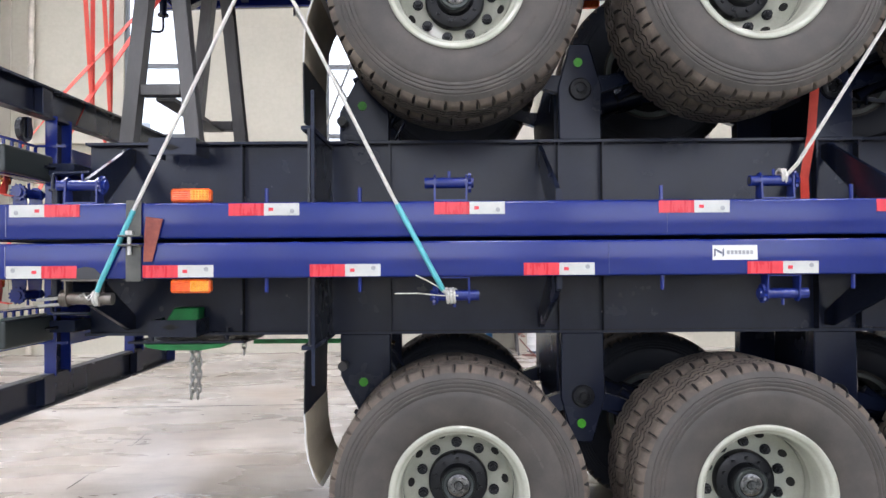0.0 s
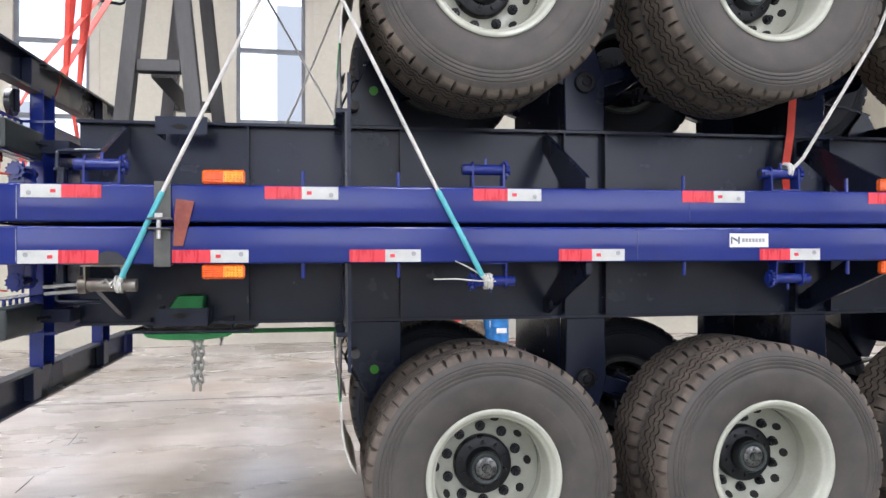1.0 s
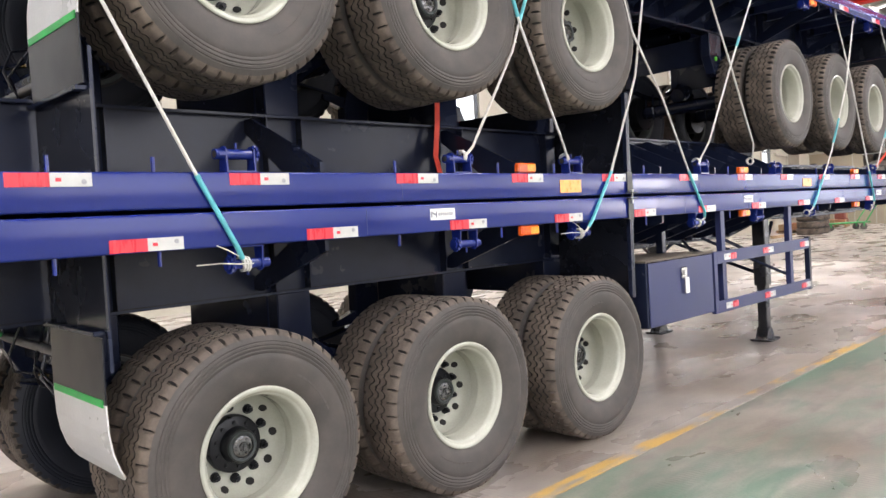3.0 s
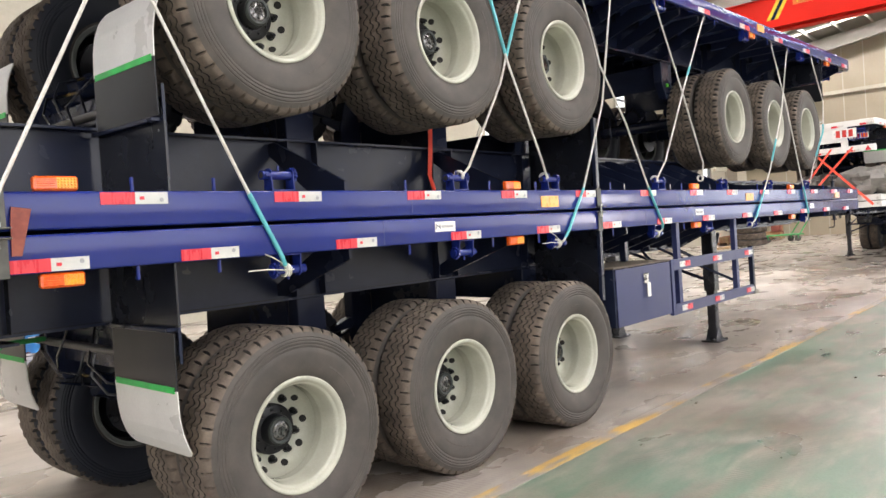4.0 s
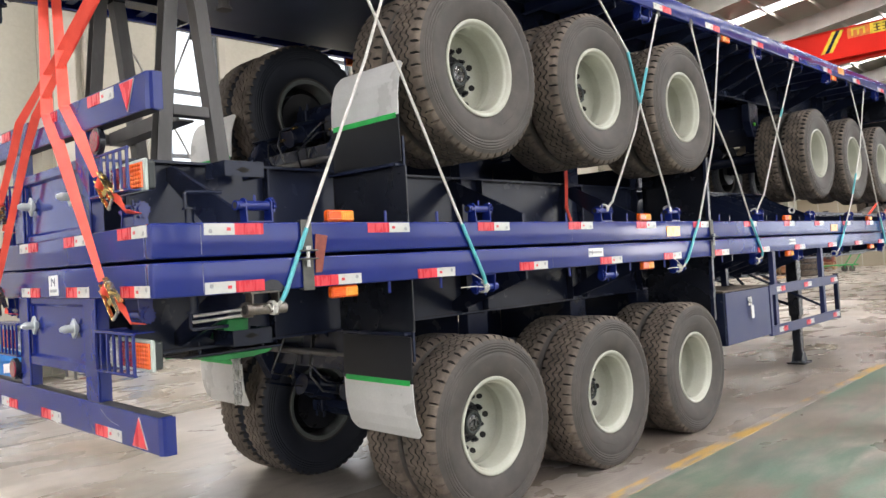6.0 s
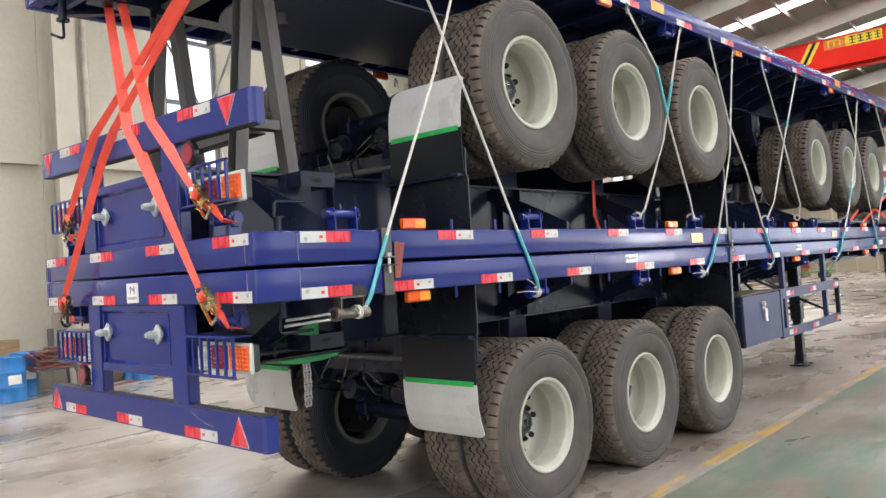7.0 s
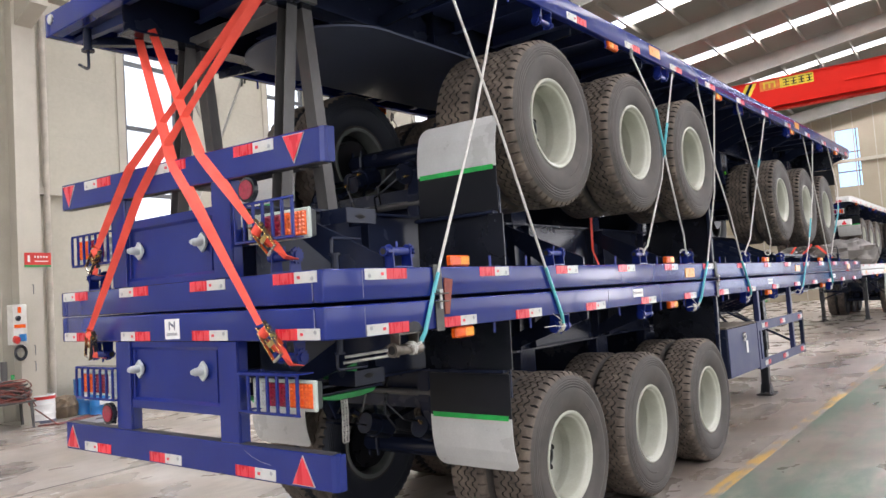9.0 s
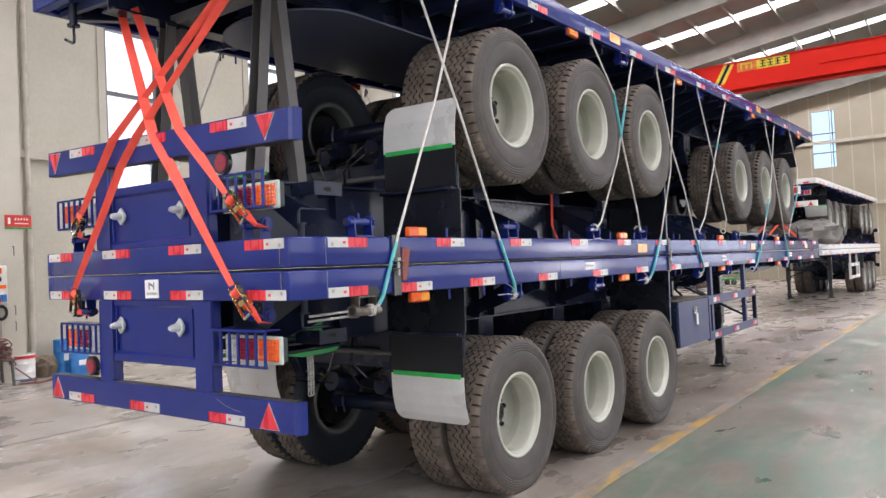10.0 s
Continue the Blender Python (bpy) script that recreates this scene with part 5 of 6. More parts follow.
    if lean:
        # the sprung body sits a little lower on one side
        tip = Matrix.Translation((0, -HW, RB)) @ Matrix.Rotation(radians(lean), 4, "X") @ Matrix.Translation((0, HW, -RB))
        low = ("wheel", "axle", "brake_drum", "u_bolt", "spring_leaf", "axle_seat", "brake_chamber", "torque_rod")
        for ob in tr.children:
            if not ob.name.startswith(low):
                ob.matrix_basis = tip @ ob.matrix_basis
    return tr


def landing_legs(tr, z_foot, x=6.76):
    for s in (-1, 1):
        y = s * 0.66
        leg = part("landing_leg", box(x - 0.07, x + 0.07, y - 0.07, y + 0.07, max(0.62, z_foot + 0.6), 1.45, 0.008, box(x - 0.052, x + 0.052, y - 0.052, y + 0.052, z_foot + 0.035, 1.4, 0.006)), FLAP_B, tr, "black square landing leg")
        b = prism([(x - 0.15, z_foot + 0.022), (x - 0.13, z_foot), (x + 0.13, z_foot), (x + 0.15, z_foot + 0.022), (x + 0.144, z_foot + 0.028), (x + 0.125, z_foot + 0.012), (x - 0.125, z_foot + 0.012), (x - 0.144, z_foot + 0.028)], "y", y - 0.11, y + 0.11, 0.002)
        foot = part("foot", b, FLAP_B, leg, "black foot plate with turned-up ends")
        for e in (-1, 1):
            part("foot_gusset", prism([(x - 0.115, z_foot + 0.0125), (x + 0.115, z_foot + 0.0125), (x + 0.045, z_foot + 0.15), (x - 0.045, z_foot + 0.15)], "y", y + e * 0.053, y + e * 0.063, 0.002), FLAP_B, foot)
        part("leg_brace", rod((x - 0.05, y, 0.95), (x - 0.75, s * 0.5, 1.22), 0.02, 10, rod((x + 0.05, y, 0.95), (x + 0.7, s * 0.5, 1.3), 0.02, 10)), BLACK, tr)
    part("leg_cross_bar", rod((x, -0.66, 0.98), (x, 0.66, 0.98), 0.025, 12), BLACK, tr)
    part("leg_cross_bar", rod((x, -0.62, 0.75), (x, 0.62, 1.2), 0.02, 12), BLACK, tr)


def tool_box(tr, rail):
    tb = part("tool_box", box(3.32, 4.37, -HW + 0.005, -0.72, 0.645, 1.14, 0.006), BLACK, tr, "blue steel tool box with a chrome latch")
    part("door", box(3.34, 4.36, -HW - 0.004, -HW + 0.004, 0.65, 1.135, 0.003), rail, tb)
    part("lid", box(3.315, 4.38, -HW, -0.71, 1.141, 1.155), DUSTY_B, tb, "dusty brown top")
    part("latch", box(3.82, 3.90, -HW - 0.018, -HW - 0.005, 0.98, 1.07, 0.004, rod((3.85, -HW - 0.018, 1.03), (3.85, -HW - 0.032, 1.03), 0.02, 12)), CHROME, tb, "chrome latch")
    part("paper_tag", box(3.845, 3.905, -HW - 0.03, -HW - 0.028, 0.86, 0.985), STICKER, tb)
    for x in (3.4, 4.2):
        part("tool_box_hanger", box(x, x + 0.06, -0.9, -0.84, 1.156, RB + 0.02), BLACK, tr)


def side_guard(tr, rail, s=-1, end=BLACK):
    f = s * HW
    g = part("side_guard", box(4.40, 4.46, f, f - s * 0.04, 0.62, 1.15, 0.003), rail, tr, "painted side guard frame with red and white tape")
    part("guard_rail", box(4.461, 6.52, f - s * 0.002, f - s * 0.03, 1.04, 1.145, 0.003), rail, g)
    part("guard_rail", box(4.461, 6.52, f - s * 0.002, f - s * 0.03, 0.62, 0.72, 0.003), rail, g)
    part("guard_end", box(6.521, 6.575, f, f - s * 0.05, 0.61, 1.16, 0.003), end, g)
    for x in (4.62, 6.10):
        part("guard_post", box(x, x + 0.07, f - s * 0.031, f - s * 0.08, 0.63, RB + 0.01), rail, g)
        part("guard_brace", rod((x + 0.04, f - s * 0.08, 0.8), (x + 0.5 if x < 5 else x - 0.6, s * 0.6, 1.22), 0.016, 8), BLACK, g)
    for z in (1.092, 0.67):
        for x in (4.64, 5.44, 6.34):
            tape(g, pose(x + 0.07, f, z) @ pose(0, 0, 0, 0, 0, 0 if s < 0 else 180) @ Matrix.Diagonal((0.78, 1, 1, 1)), x > 5)


YC, DECKS = 4.57, 3.297
T1 = trailer("flatbed_trailer", "blue flatbed semi-trailer with black chassis standing on the floor", BLUE, "stacked blue trailers", True, pose(0, YC, 0), shifts=(-0.03, -0.05, -0.075), FZ=1.178, lamps=((-1, 0, 0.035, 0, 0.02), (1, 0, 0, 0, 0)), lean=1.0, bumper=(-0.03, 0.0), round_y=0.625)
landing_legs(T1, 0.0)
tool_box(T1, GUARD_B)
side_guard(T1, GUARD_B)
T2 = trailer("flatbed_trailer", "blue flatbed semi-trailer lying upside down, wheels in the air", BLUE, "stacked blue trailers", True, Matrix.Translation((0, YC - HW, 1.81)) @ Matrix.Rotation(radians(0.72), 4, "X") @ Matrix.Translation((0, HW - YC, -1.81)) @ pose(0, YC, DECKS, 180, 0, 0), shifts=(0.085, 0.10, 0.11), FZ=1.113, lamps=((-1, 0, 0, 0, 0), (1, 0.03, 0.05, -0.008, 0.045)), dp=0.045, hubs=(0.534, 0.506, 0.503), bumper=(0.06, 1.0), round_y=0.735)
T3 = trailer("flatbed_trailer", "blue flatbed semi-trailer stacked on top, facing the other way", BLUE, "stacked blue trailers", False, Matrix.Translation((0, 0, -0.046)) @ Matrix.Translation((0, 0, 3.587)) @ Matrix.Rotation(radians(-0.9), 4, "Y") @ Matrix.Translation((0, 0, -3.587)) @ pose(9.2, YC - 0.035, 2.10, 0, 0, 180), 11.3, False, ext=0.10,
             shifts=(-0.02, -0.03, -0.06), hubs=(0.4605, 0.481, 0.502), marks=[9.049 - c for c in (-0.5, 0.48, 1.46, 2.44, 3.40, 4.45, 5.47, 6.62, 7.79, 8.94, 10.0)], markers=(8.1, 5.5, 2.32, -0.8), ambers=(2.05, 7.26), winches=(9.14, 7.03, 4.7, 2.5, 0.4))
landing_legs(T3, 0.55)

# ---- what holds the stack together ----
ST_Z = DECKS - 1.113
st = thing("trailer_stand", "dark grey steel A-frame stand between two trailers", "stand", m=pose(-1.487, YC, ST_Z))
TOPZ = 3.369 - ST_Z
for s in (-1, 1):
    y = s * 0.49
    for e in (-1, 1):
        x0, x1 = e * 0.175, e * 0.055
        prof = [(-e * 0.0375, -0.0425), (e * 0.0375, -0.0425), (e * 0.0375, -0.0365), (-e * 0.0305, -0.0365), (-e * 0.0305, 0.0365), (e * 0.0375, 0.0365), (e * 0.0375, 0.0425), (-e * 0.0375, 0.0425)]
        b = prism(prof, "z", 0.0, 1.0)
        for v in b.verts:
            f = v.co.z
            v.co = (v.co.x + x0 + (x1 - x0) * f, v.co.y + y, 0.010 + (TOPZ - 0.010) * f)
        part("leg", b, STEEL, st)
        part("foot_plate", box(x0 - 0.07, x0 + 0.07, y - 0.05, y + 0.05, 0.0, 0.010), STEEL, st)
    part("rung", box(-0.105, 0.105, y - 0.035, y + 0.035, 0.265, 0.325, 0.004), STEEL, st)
part("tie_beam", prism([(-0.05, 0.25), (0.05, 0.25), (0.05, 0.262), (-0.04, 0.262), (-0.04, 0.33), (-0.05, 0.33)], "y", -0.452, 0.452), STEEL, st)
part("top_beam", box(-0.06, 0.06, -0.62, 0.62, TOPZ, TOPZ + 0.066, 0.004), STEEL, st)


def rope(points, sleeves, knot_at_winch=True):
    """White lashing rope from a winch up to the top trailer; sleeves: (z0, z1) of teal hose pulled over it."""
    r = thing("lashing_rope", "white lashing rope with a teal hose sleeve over the rails", "rope", "lashing ropes", Matrix.Translation(points[0]))
    o = Vector(points[0])
    loc = [Vector(p) - o for p in points]
    part("rope", tube(loc, 0.0082, 8), ROPE, r, smooth=True)
    for z0, z1 in sleeves:
        seg = []
        for a, b in zip(loc, loc[1:]):
            for k in range(9):
                p = a.lerp(b, k / 8)
                if z0 <= p.z + o.z <= z1 and (not seg or (p - seg[-1]).length > 0.001):
                    seg.append(p)
        if len(seg) > 1:
            part("sleeve", tube(seg, 0.0116, 10), TEAL, r, "teal hose sleeve", smooth=True)
    LOOSE_Y = 3.355 if o.y < YC else 2 * YC - 3.355
    coil = []
    for k in range(28 if knot_at_winch else 20):
        a = 2 * math.pi * k / 8.5
        coil.append((-0.022 + 0.0135 * k / 8.5, 0.030 * math.cos(a), 0.030 * math.sin(a)))
    part("coil", tube([(x, y + LOOSE_Y - o.y, z) for x, y, z in coil], 0.0072, 6), ROPE, r, smooth=True)
    rng = random.Random(round(points[0][0] * 100))
    tail = [(0.03, -0.03, 0.0), (-0.05, -0.05, 0.01 * rng.random()), (-0.14, -0.045, 0.012), (-0.24, -0.03, 0.02 * rng.random())]
    if knot_at_winch:
        part("rope_end", tube(tail, 0.0026, 6), ROPE, r, smooth=True)
        part("rope_end", tube([(0.02, -0.03, 0.01), (-0.04, -0.05, 0.03), (-0.10, -0.05, 0.065), (-0.15, -0.045, 0.085 + 0.01 * rng.random())], 0.0024, 6), ROPE, r, smooth=True)
    part("top_hook", tube([loc[-1] + Vector(p) for p in ((0, 0, -0.05), (0.0, 0.0, 0.0), (0.015, 0.0, 0.035), (0.035, 0, 0.02), (0.03, 0, -0.02))], 0.009, 8), STEEL, r, smooth=True)
    return r


YR = 3.2965
LOWZ = 1.406
YF, YC_ = 3.240, 3.285    # runs that bear on a tyre, and runs that stand clear
LASHINGS = [
    ([(0.03, 3.355, LOWZ), (0.0, 3.31, 1.425), (-0.03, YR, 1.48), (-0.22, YR, 1.84), (-0.62, YR, 2.64), (-1.13, YR - 0.01, 3.52)], [(1.43, 1.84)], True),
    ([(-1.485, 3.355, LOWZ), (-1.475, 3.31, 1.43), (-1.45, YR, 1.48), (-1.295, YR, 1.82), (-0.88, YC_, 2.68), (-0.53, YC_, 3.53)], [(1.43, 1.82)], False),
    ([(1.47, 3.335, 1.91), (1.51, 3.31, 1.96), (1.88, YC_, 2.54), (1.98, YC_, 2.76), (2.36, YC_, 3.55)], [(2.72, 3.10)], False),
    ([(2.45, 3.335, 1.91), (2.33, 3.30, 2.06), (1.93, YF + 0.01, 2.69), (1.75, YF - 0.006, 3.12), (1.35, YF + 0.01, 3.52)], [(2.72, 3.13)], False),
    ([(2.56, 3.355, LOWZ), (2.58, 3.31, 1.42), (2.64, YR, 1.49), (2.90, YR, 1.82), (3.26, YC_, 2.52), (3.54, YC_, 3.56)], [(1.44, 1.85)], True),
    ([(4.24, 3.355, LOWZ), (4.27, 3.31, 1.44), (4.25, YR, 1.50), (4.01, YR, 1.83), (3.60, 3.265, 2.38), (3.18, YF, 2.81), (2.87, YF, 3.56)], [(1.45, 1.85)], False),
    ([(4.27, 3.335, 1.91), (4.38, 3.29, 2.08), (4.90, YC_, 2.84), (5.46, YC_, 3.59)], [(2.9, 3.12)], False),
    ([(5.31, 3.335, 1.93), (5.24, 3.29, 2.08), (4.82, YC_, 2.78), (4.32, YC_, 3.58)], [], False),
    ([(6.64, 3.355, LOWZ), (6.66, 3.31, 1.44), (6.71, YR, 1.51), (7.05, YR, 1.84), (7.23, YC_, 2.06), (7.78, YC_, 2.80), (8.12, YC_, 3.60)], [(1.46, 1.80), (2.06, 2.45)], False),
    ([(8.72, 3.355, LOWZ), (8.70, 3.31, 1.44), (8.68, YR, 1.51), (8.53, YR, 1.83), (8.40, YC_, 2.0), (7.97, YC_, 2.9), (7.52, YC_, 3.60)], [(1.475, 1.86)], False),
    ([(8.98, 3.335, 1.91), (9.05, 3.30, 2.15), (9.38, YF, 2.62), (9.48, YF, 3.05), (9.0, YF, 3.62)], [(2.25, 2.75)], False),
]

for pts, sleeves, tail in LASHINGS:
    rope(pts, sleeves, tail)
for pts, sleeves, tail in LASHINGS[:4] + LASHINGS[4:7]:
    rope([(x, 2 * YC - y - (0.05 if z > 3 else 0), z) for x, y, z in pts], sleeves, False)


def clamp(x):
    """A screw clamp that grips the two rails together."""
    c = thing("rail_clamp", "grey-green steel clamp bolted over both side rails", "clamp", "rail clamps", pose(x, 3.31, 1.6485))
    part("jaw", prism([(0.03, 0.165), (-0.012, 0.172), (-0.014, 0.02), (-0.008, 0.02), (-0.006, 0.1655), (0.03, 0.1625)], "x", -0.032, 0.032), BARE_G, c)
    part("jaw", prism([(0.03, -0.165), (-0.012, -0.172), (-0.014, -0.02), (-0.008, -0.02), (-0.006, -0.1655), (0.03, -0.1625)], "x", -0.032, 0.032), BARE_G, c)
    for z in (0.02, -0.02):
        part("ear", box(-0.055, 0.04, -0.05, -0.008, z - 0.004, z + 0.004, 0.003), BARE_G, c)
    part("bolt", rod((-0.01, -0.03, -0.06), (-0.01, -0.03, 0.04), 0.009, 10, rod((-0.01, -0.03, 0.026), (-0.01, -0.03, 0.042), 0.017, 6)), ZINC, c)
    return c


BARE_G = surface("grey_green_steel", (0.13, 0.13, 0.115), 0.5, 0.4, second=(0.08, 0.08, 0.075), scale=12)
for x in (-1.315, 3.135):
    clamp(x)
single("packing_plate", prism([(-1.272, 1.56), (-1.235, 1.56), (-1.19, 1.74), (-1.262, 1.75), (-1.268, 1.68)], "y", 3.296, 3.302), RUST, "rust-red scrap of packing plate beside the clamp", "plate")

# bent, burnt winch under the lower rail
bw = thing("burnt_winch", "scorched bare steel winch with two bars through it", "winch", m=pose(-1.535, 3.355, LOWZ))
b = rod((-0.105, 0, 0), (0.11, 0, -0.004), 0.026, 18)
rod((-0.11, 0, 0), (-0.08, 0, 0), 0.036, 12, b)
part("roller", b, BARE, bw, smooth=True)
part("bore", rod((-0.1102, 0, 0), (-0.1112, 0, 0), 0.022, 14), GROOVE, bw)
b = prism([(-0.035, 0.080), (0.03, 0.080), (0.026, 0.02), (0.03, -0.03), (-0.02, -0.036), (-0.03, 0.02)], "x", -0.086, -0.078)
prism([(-0.035, 0.080), (0.03, 0.080), (0.026, 0.02), (0.03, -0.03), (-0.02, -0.036), (-0.03, 0.02)], "x", 0.055, 0.063, bm=b)
box(-0.095, 0.07, -0.04, 0.035, 0.0725, 0.0800, bm=b)
part("bracket", b, BARE, bw)
for k, (dy, dz) in enumerate(((0.0, 0.006), (0.012, -0.022))):
    part("bar", rod((-0.06, dy, dz), (-0.29, dy + 0.14, dz - 0.018), 0.0075, 8), ZINC, bw, smooth=True)
part("wire_twist", tube([(-0.02, -0.028, 0.01), (0.0, -0.034, 0.02), (0.02, -0.03, -0.01), (0.035, -0.02, 0.024), (0.01, -0.035, 0.0)], 0.006, 6), CHROME, bw, smooth=True)
part("scorch_mark", prism([(-0.16, 0.081), (-0.13, 0.10), (-0.06, 0.115), (0.01, 0.135), (0.05, 0.128), (0.08, 0.10), (0.09, 0.081)], "y", -0.0475, -0.0462), FLAP_B, bw, "black scorch on the paint above")

# green carrier plate with hanging chains
gc = thing("spare_wheel_carrier", "green steel carrier plate with hanging chains under the chassis", "carrier", m=pose(-1.33, 4.12, 1.15))
part("plate", prism([(-0.21, 0.0), (-0.19, -0.018), (-0.10, -0.032), (0.09, -0.032), (0.19, -0.018), (0.22, 0.0)], "y", -0.15, 0.30, 0.002), GREEN_P, gc)
part("tray", box(-0.30, 0.30, -0.12, 0.3, 0.0, 0.012), BLACK, gc)
part("cross_bar", box(0.09, 0.93, 0.90, 0.94, -0.096, -0.068, 0.004), GREEN_P, gc)
part("hook_block", prism([(-0.115, 0.085), (0.07, 0.085), (0.075, 0.185), (-0.05, 0.185)], "y", -0.15, -0.05, 0.006), GREEN_P, gc)
for x in (-0.19, 0.20):
    part("bolt", rod((x, -0.08, 0.012), (x, -0.08, 0.075), 0.009, 8, rod((x, -0.08, 0.03), (x, -0.08, 0.05), 0.018, 6)), BLACK, gc)


def link_mesh():
    pts = [(0.0125 * math.cos(a), 0, 0.0125 * math.sin(a) + (0.013 if math.sin(a) > 0 else -0.013)) for a in [2 * math.pi * k / 12 + 0.26 for k in range(12)]]
    return mesh_of(tube(pts, 0.0052, 6, closed=True), ZINC, True)


LINK = link_mesh()


def chain(parent, x, y, z, n, sway=0.0):
    c = part("chain", LINK, None, parent, "bright zinc link chain", at=pose(x, y, z))
    for k in range(1, n):
        part("link", LINK, None, c, at=pose(sway * math.sin(k * 0.5), 0, -0.034 * k, 0, 6 * math.sin(k * 1.7), 90 * (k % 2)))


chain(gc, 0.015, -0.07, -0.03, 8, 0.004)
chain(gc, 0.045, -0.06, -0.03, 8, 0.004)
chain(gc, 0.01, 0.975, 0.02, 6)

# small red strap end hanging over the beam
single("strap_end", ribbon([(1.93, 4.0, 2.46), (1.90, 3.99, 2.2), (1.85, 3.97, 1.98), (1.82, 3.90, 1.83)], [(0, -1, 0)] * 4, 0.045), WEB, "loose red webbing strap end hanging over the black beam", "strap")


def cargo_strap(group_label, start, mid, top, ratchet_from, layers, spread=0.0, face=0.0):
    """Orange webbing from a rear winch, over the raised bumper, to the beam of the top trailer."""
    t = thing("cargo_strap", group_label, "strap", "rear cargo straps", Matrix.Translation(start))
    o = Vector(start)
    for k in range(layers):
        off = Vector((-0.005 * k, 0.012 * k, 0.003 * k))
        pts = [Vector(start), *[Vector(p) + off for p in mid], Vector(top) + Vector((0.05 * k, 0.05 * k, 0))]
        fine = []
        for a, b in zip(pts, pts[1:]):
            fine += [a.lerp(b, i / 6) for i in range(6)]
        fine.append(pts[-1])
        sag = [p - o for p in fine]
        nrm = [Vector((-1, face + 0.35 * math.sin(i * 0.28 + k), 0.25 * math.cos(i * 0.2))) for i in range(len(sag))]
        wide = [min(0.052 if layers == 1 else 0.036, 0.030 + 0.004 * i) + spread * math.exp(-((i - 8.5) / 4.5) ** 2) for i in range(len(sag))]
        part("webbing", ribbon(sag, nrm, wide, 0.003), WEB, t, smooth=False)
    # ratchet buckle between the webbing and the winch
    a, b = Vector((0, 0, 0)), Vector(ratchet_from) - o
    d = (b - a).normalized()
    s = d.cross(Vector((-1, 0, 0))).normalized()
    nrm = s.cross(d)
    plates = bmesh.new()
    for e in (-1, 1):
        bar(a + s * 0.027 * e - nrm * 0.004, a + s * 0.027 * e + d * 0.145 - nrm * 0.004, 0.0035, 0.026, plates, 0.001, up=nrm)
    rt = part("ratchet_buckle", plates, BRASS, t, "yellow zinc-plated ratchet buckle")
    lift = 0.040
    for e in (-1, 1):
        hand = bar(a + s * 0.0325 * e + nrm * 0.008 + d * 0.025, a + s * 0.0325 * e + d * 0.185 + nrm * lift, 0.003, 0.019, None, 0.001, up=nrm)
        part("handle", hand, BRASS, rt)
        part("ratchet_gear", rod(a + d * 0.045 + s * 0.029 * e, a + d * 0.045 + s * 0.031 * e, 0.021, 14), CHROME, rt)
    part("grip", rod(a + d * 0.185 + nrm * lift - s * 0.034, a + d * 0.185 + nrm * lift + s * 0.034, 0.007, 10), CHROME, rt, smooth=True)
    part("spool", rod(a + d * 0.045 - s * 0.042, a + d * 0.045 + s * 0.042, 0.010, 12), BRASS, rt, smooth=True)
    part("pawl", box(-0.02, 0.02, -0.012, 0.012, -0.003, 0.003), BRASS, rt, at=Matrix.Translation(a + d * 0.11 + nrm * 0.022) @ Matrix((s, d, nrm)).transposed().to_4x4())
    part("wound_webbing", rod(a + d * 0.045 - s * 0.023, a + d * 0.045 + s * 0.023, 0.024, 14), WEB, t, smooth=True)
    end = [a + d * 0.10, a + d * 0.17 - nrm * 0.01, b, b + Vector((0.06, 0.0, -0.01))]
    part("short_webbing", ribbon(end, [nrm, nrm, Vector((-0.6, 0, -0.8)), Vector((0, 0, -1))], 0.046, 0.003), WEB, t)
    return t


BX = REAR - 0.024
LBL = "bright orange-red webbing strap with a ratchet buckle across the trailer rear"
cargo_strap(LBL, (-2.135, 3.73, 1.58), [(BX, 4.32, 2.31), (BX, 4.45, 2.48)], (-1.84, 5.16, 3.48), (-2.07, 3.60, 1.385), 1, 0.018, face=-1.9)
cargo_strap(LBL, (-2.120, 3.77, 2.06), [(BX - 0.004, 4.03, 2.31), (BX - 0.004, 4.19, 2.47)], (-1.80, 5.07, 3.48), (-2.06, 3.61, 1.885), 1, 0.008, face=-1.9)
cargo_strap(LBL, (-2.135, 5.29, 1.60), [(BX - 0.008, 4.76, 2.33), (BX - 0.008, 4.59, 2.48)], (-1.82, 3.83, 3.45), (-2.07, 5.37, 1.43), 2, face=-2.0)
cargo_strap(LBL, (-2.120, 5.20, 2.08), [(BX - 0.012, 4.98, 2.34), (BX - 0.012, 4.84, 2.49)], (-1.78, 3.97, 3.45), (-2.06, 5.36, 1.93), 2, face=-2.0)


# ---- stickers ----
def sticker(parent, m, w, h):
    s = part("sticker", box(-w / 2, w / 2, -0.0015, 0.0015, -h / 2, h / 2), STICKER, parent, "white maker's sticker with a blue mark", at=m)
    return s


def mark(s, x, z, k):
    for dx in (-0.5, 0.5):
        part("mark_bar", prism([(x + (dx - 0.10) * k, z - 0.5 * k), (x + (dx + 0.10) * k, z - 0.5 * k + 0.1 * k), (x + (dx + 0.10) * k, z + 0.5 * k), (x + (dx - 0.10) * k, z + 0.5 * k - 0.1 * k)], "y", -0.0025, -0.0016), INK, s)
    part("mark_bar", prism([(x - 0.34 * k, z + 0.16 * k), (x + 0.34 * k, z - 0.2 * k), (x + 0.34 * k, z + 0.06 * k), (x - 0.34 * k, z + 0.42 * k)], "y", -0.0025, -0.0016), INK, s)


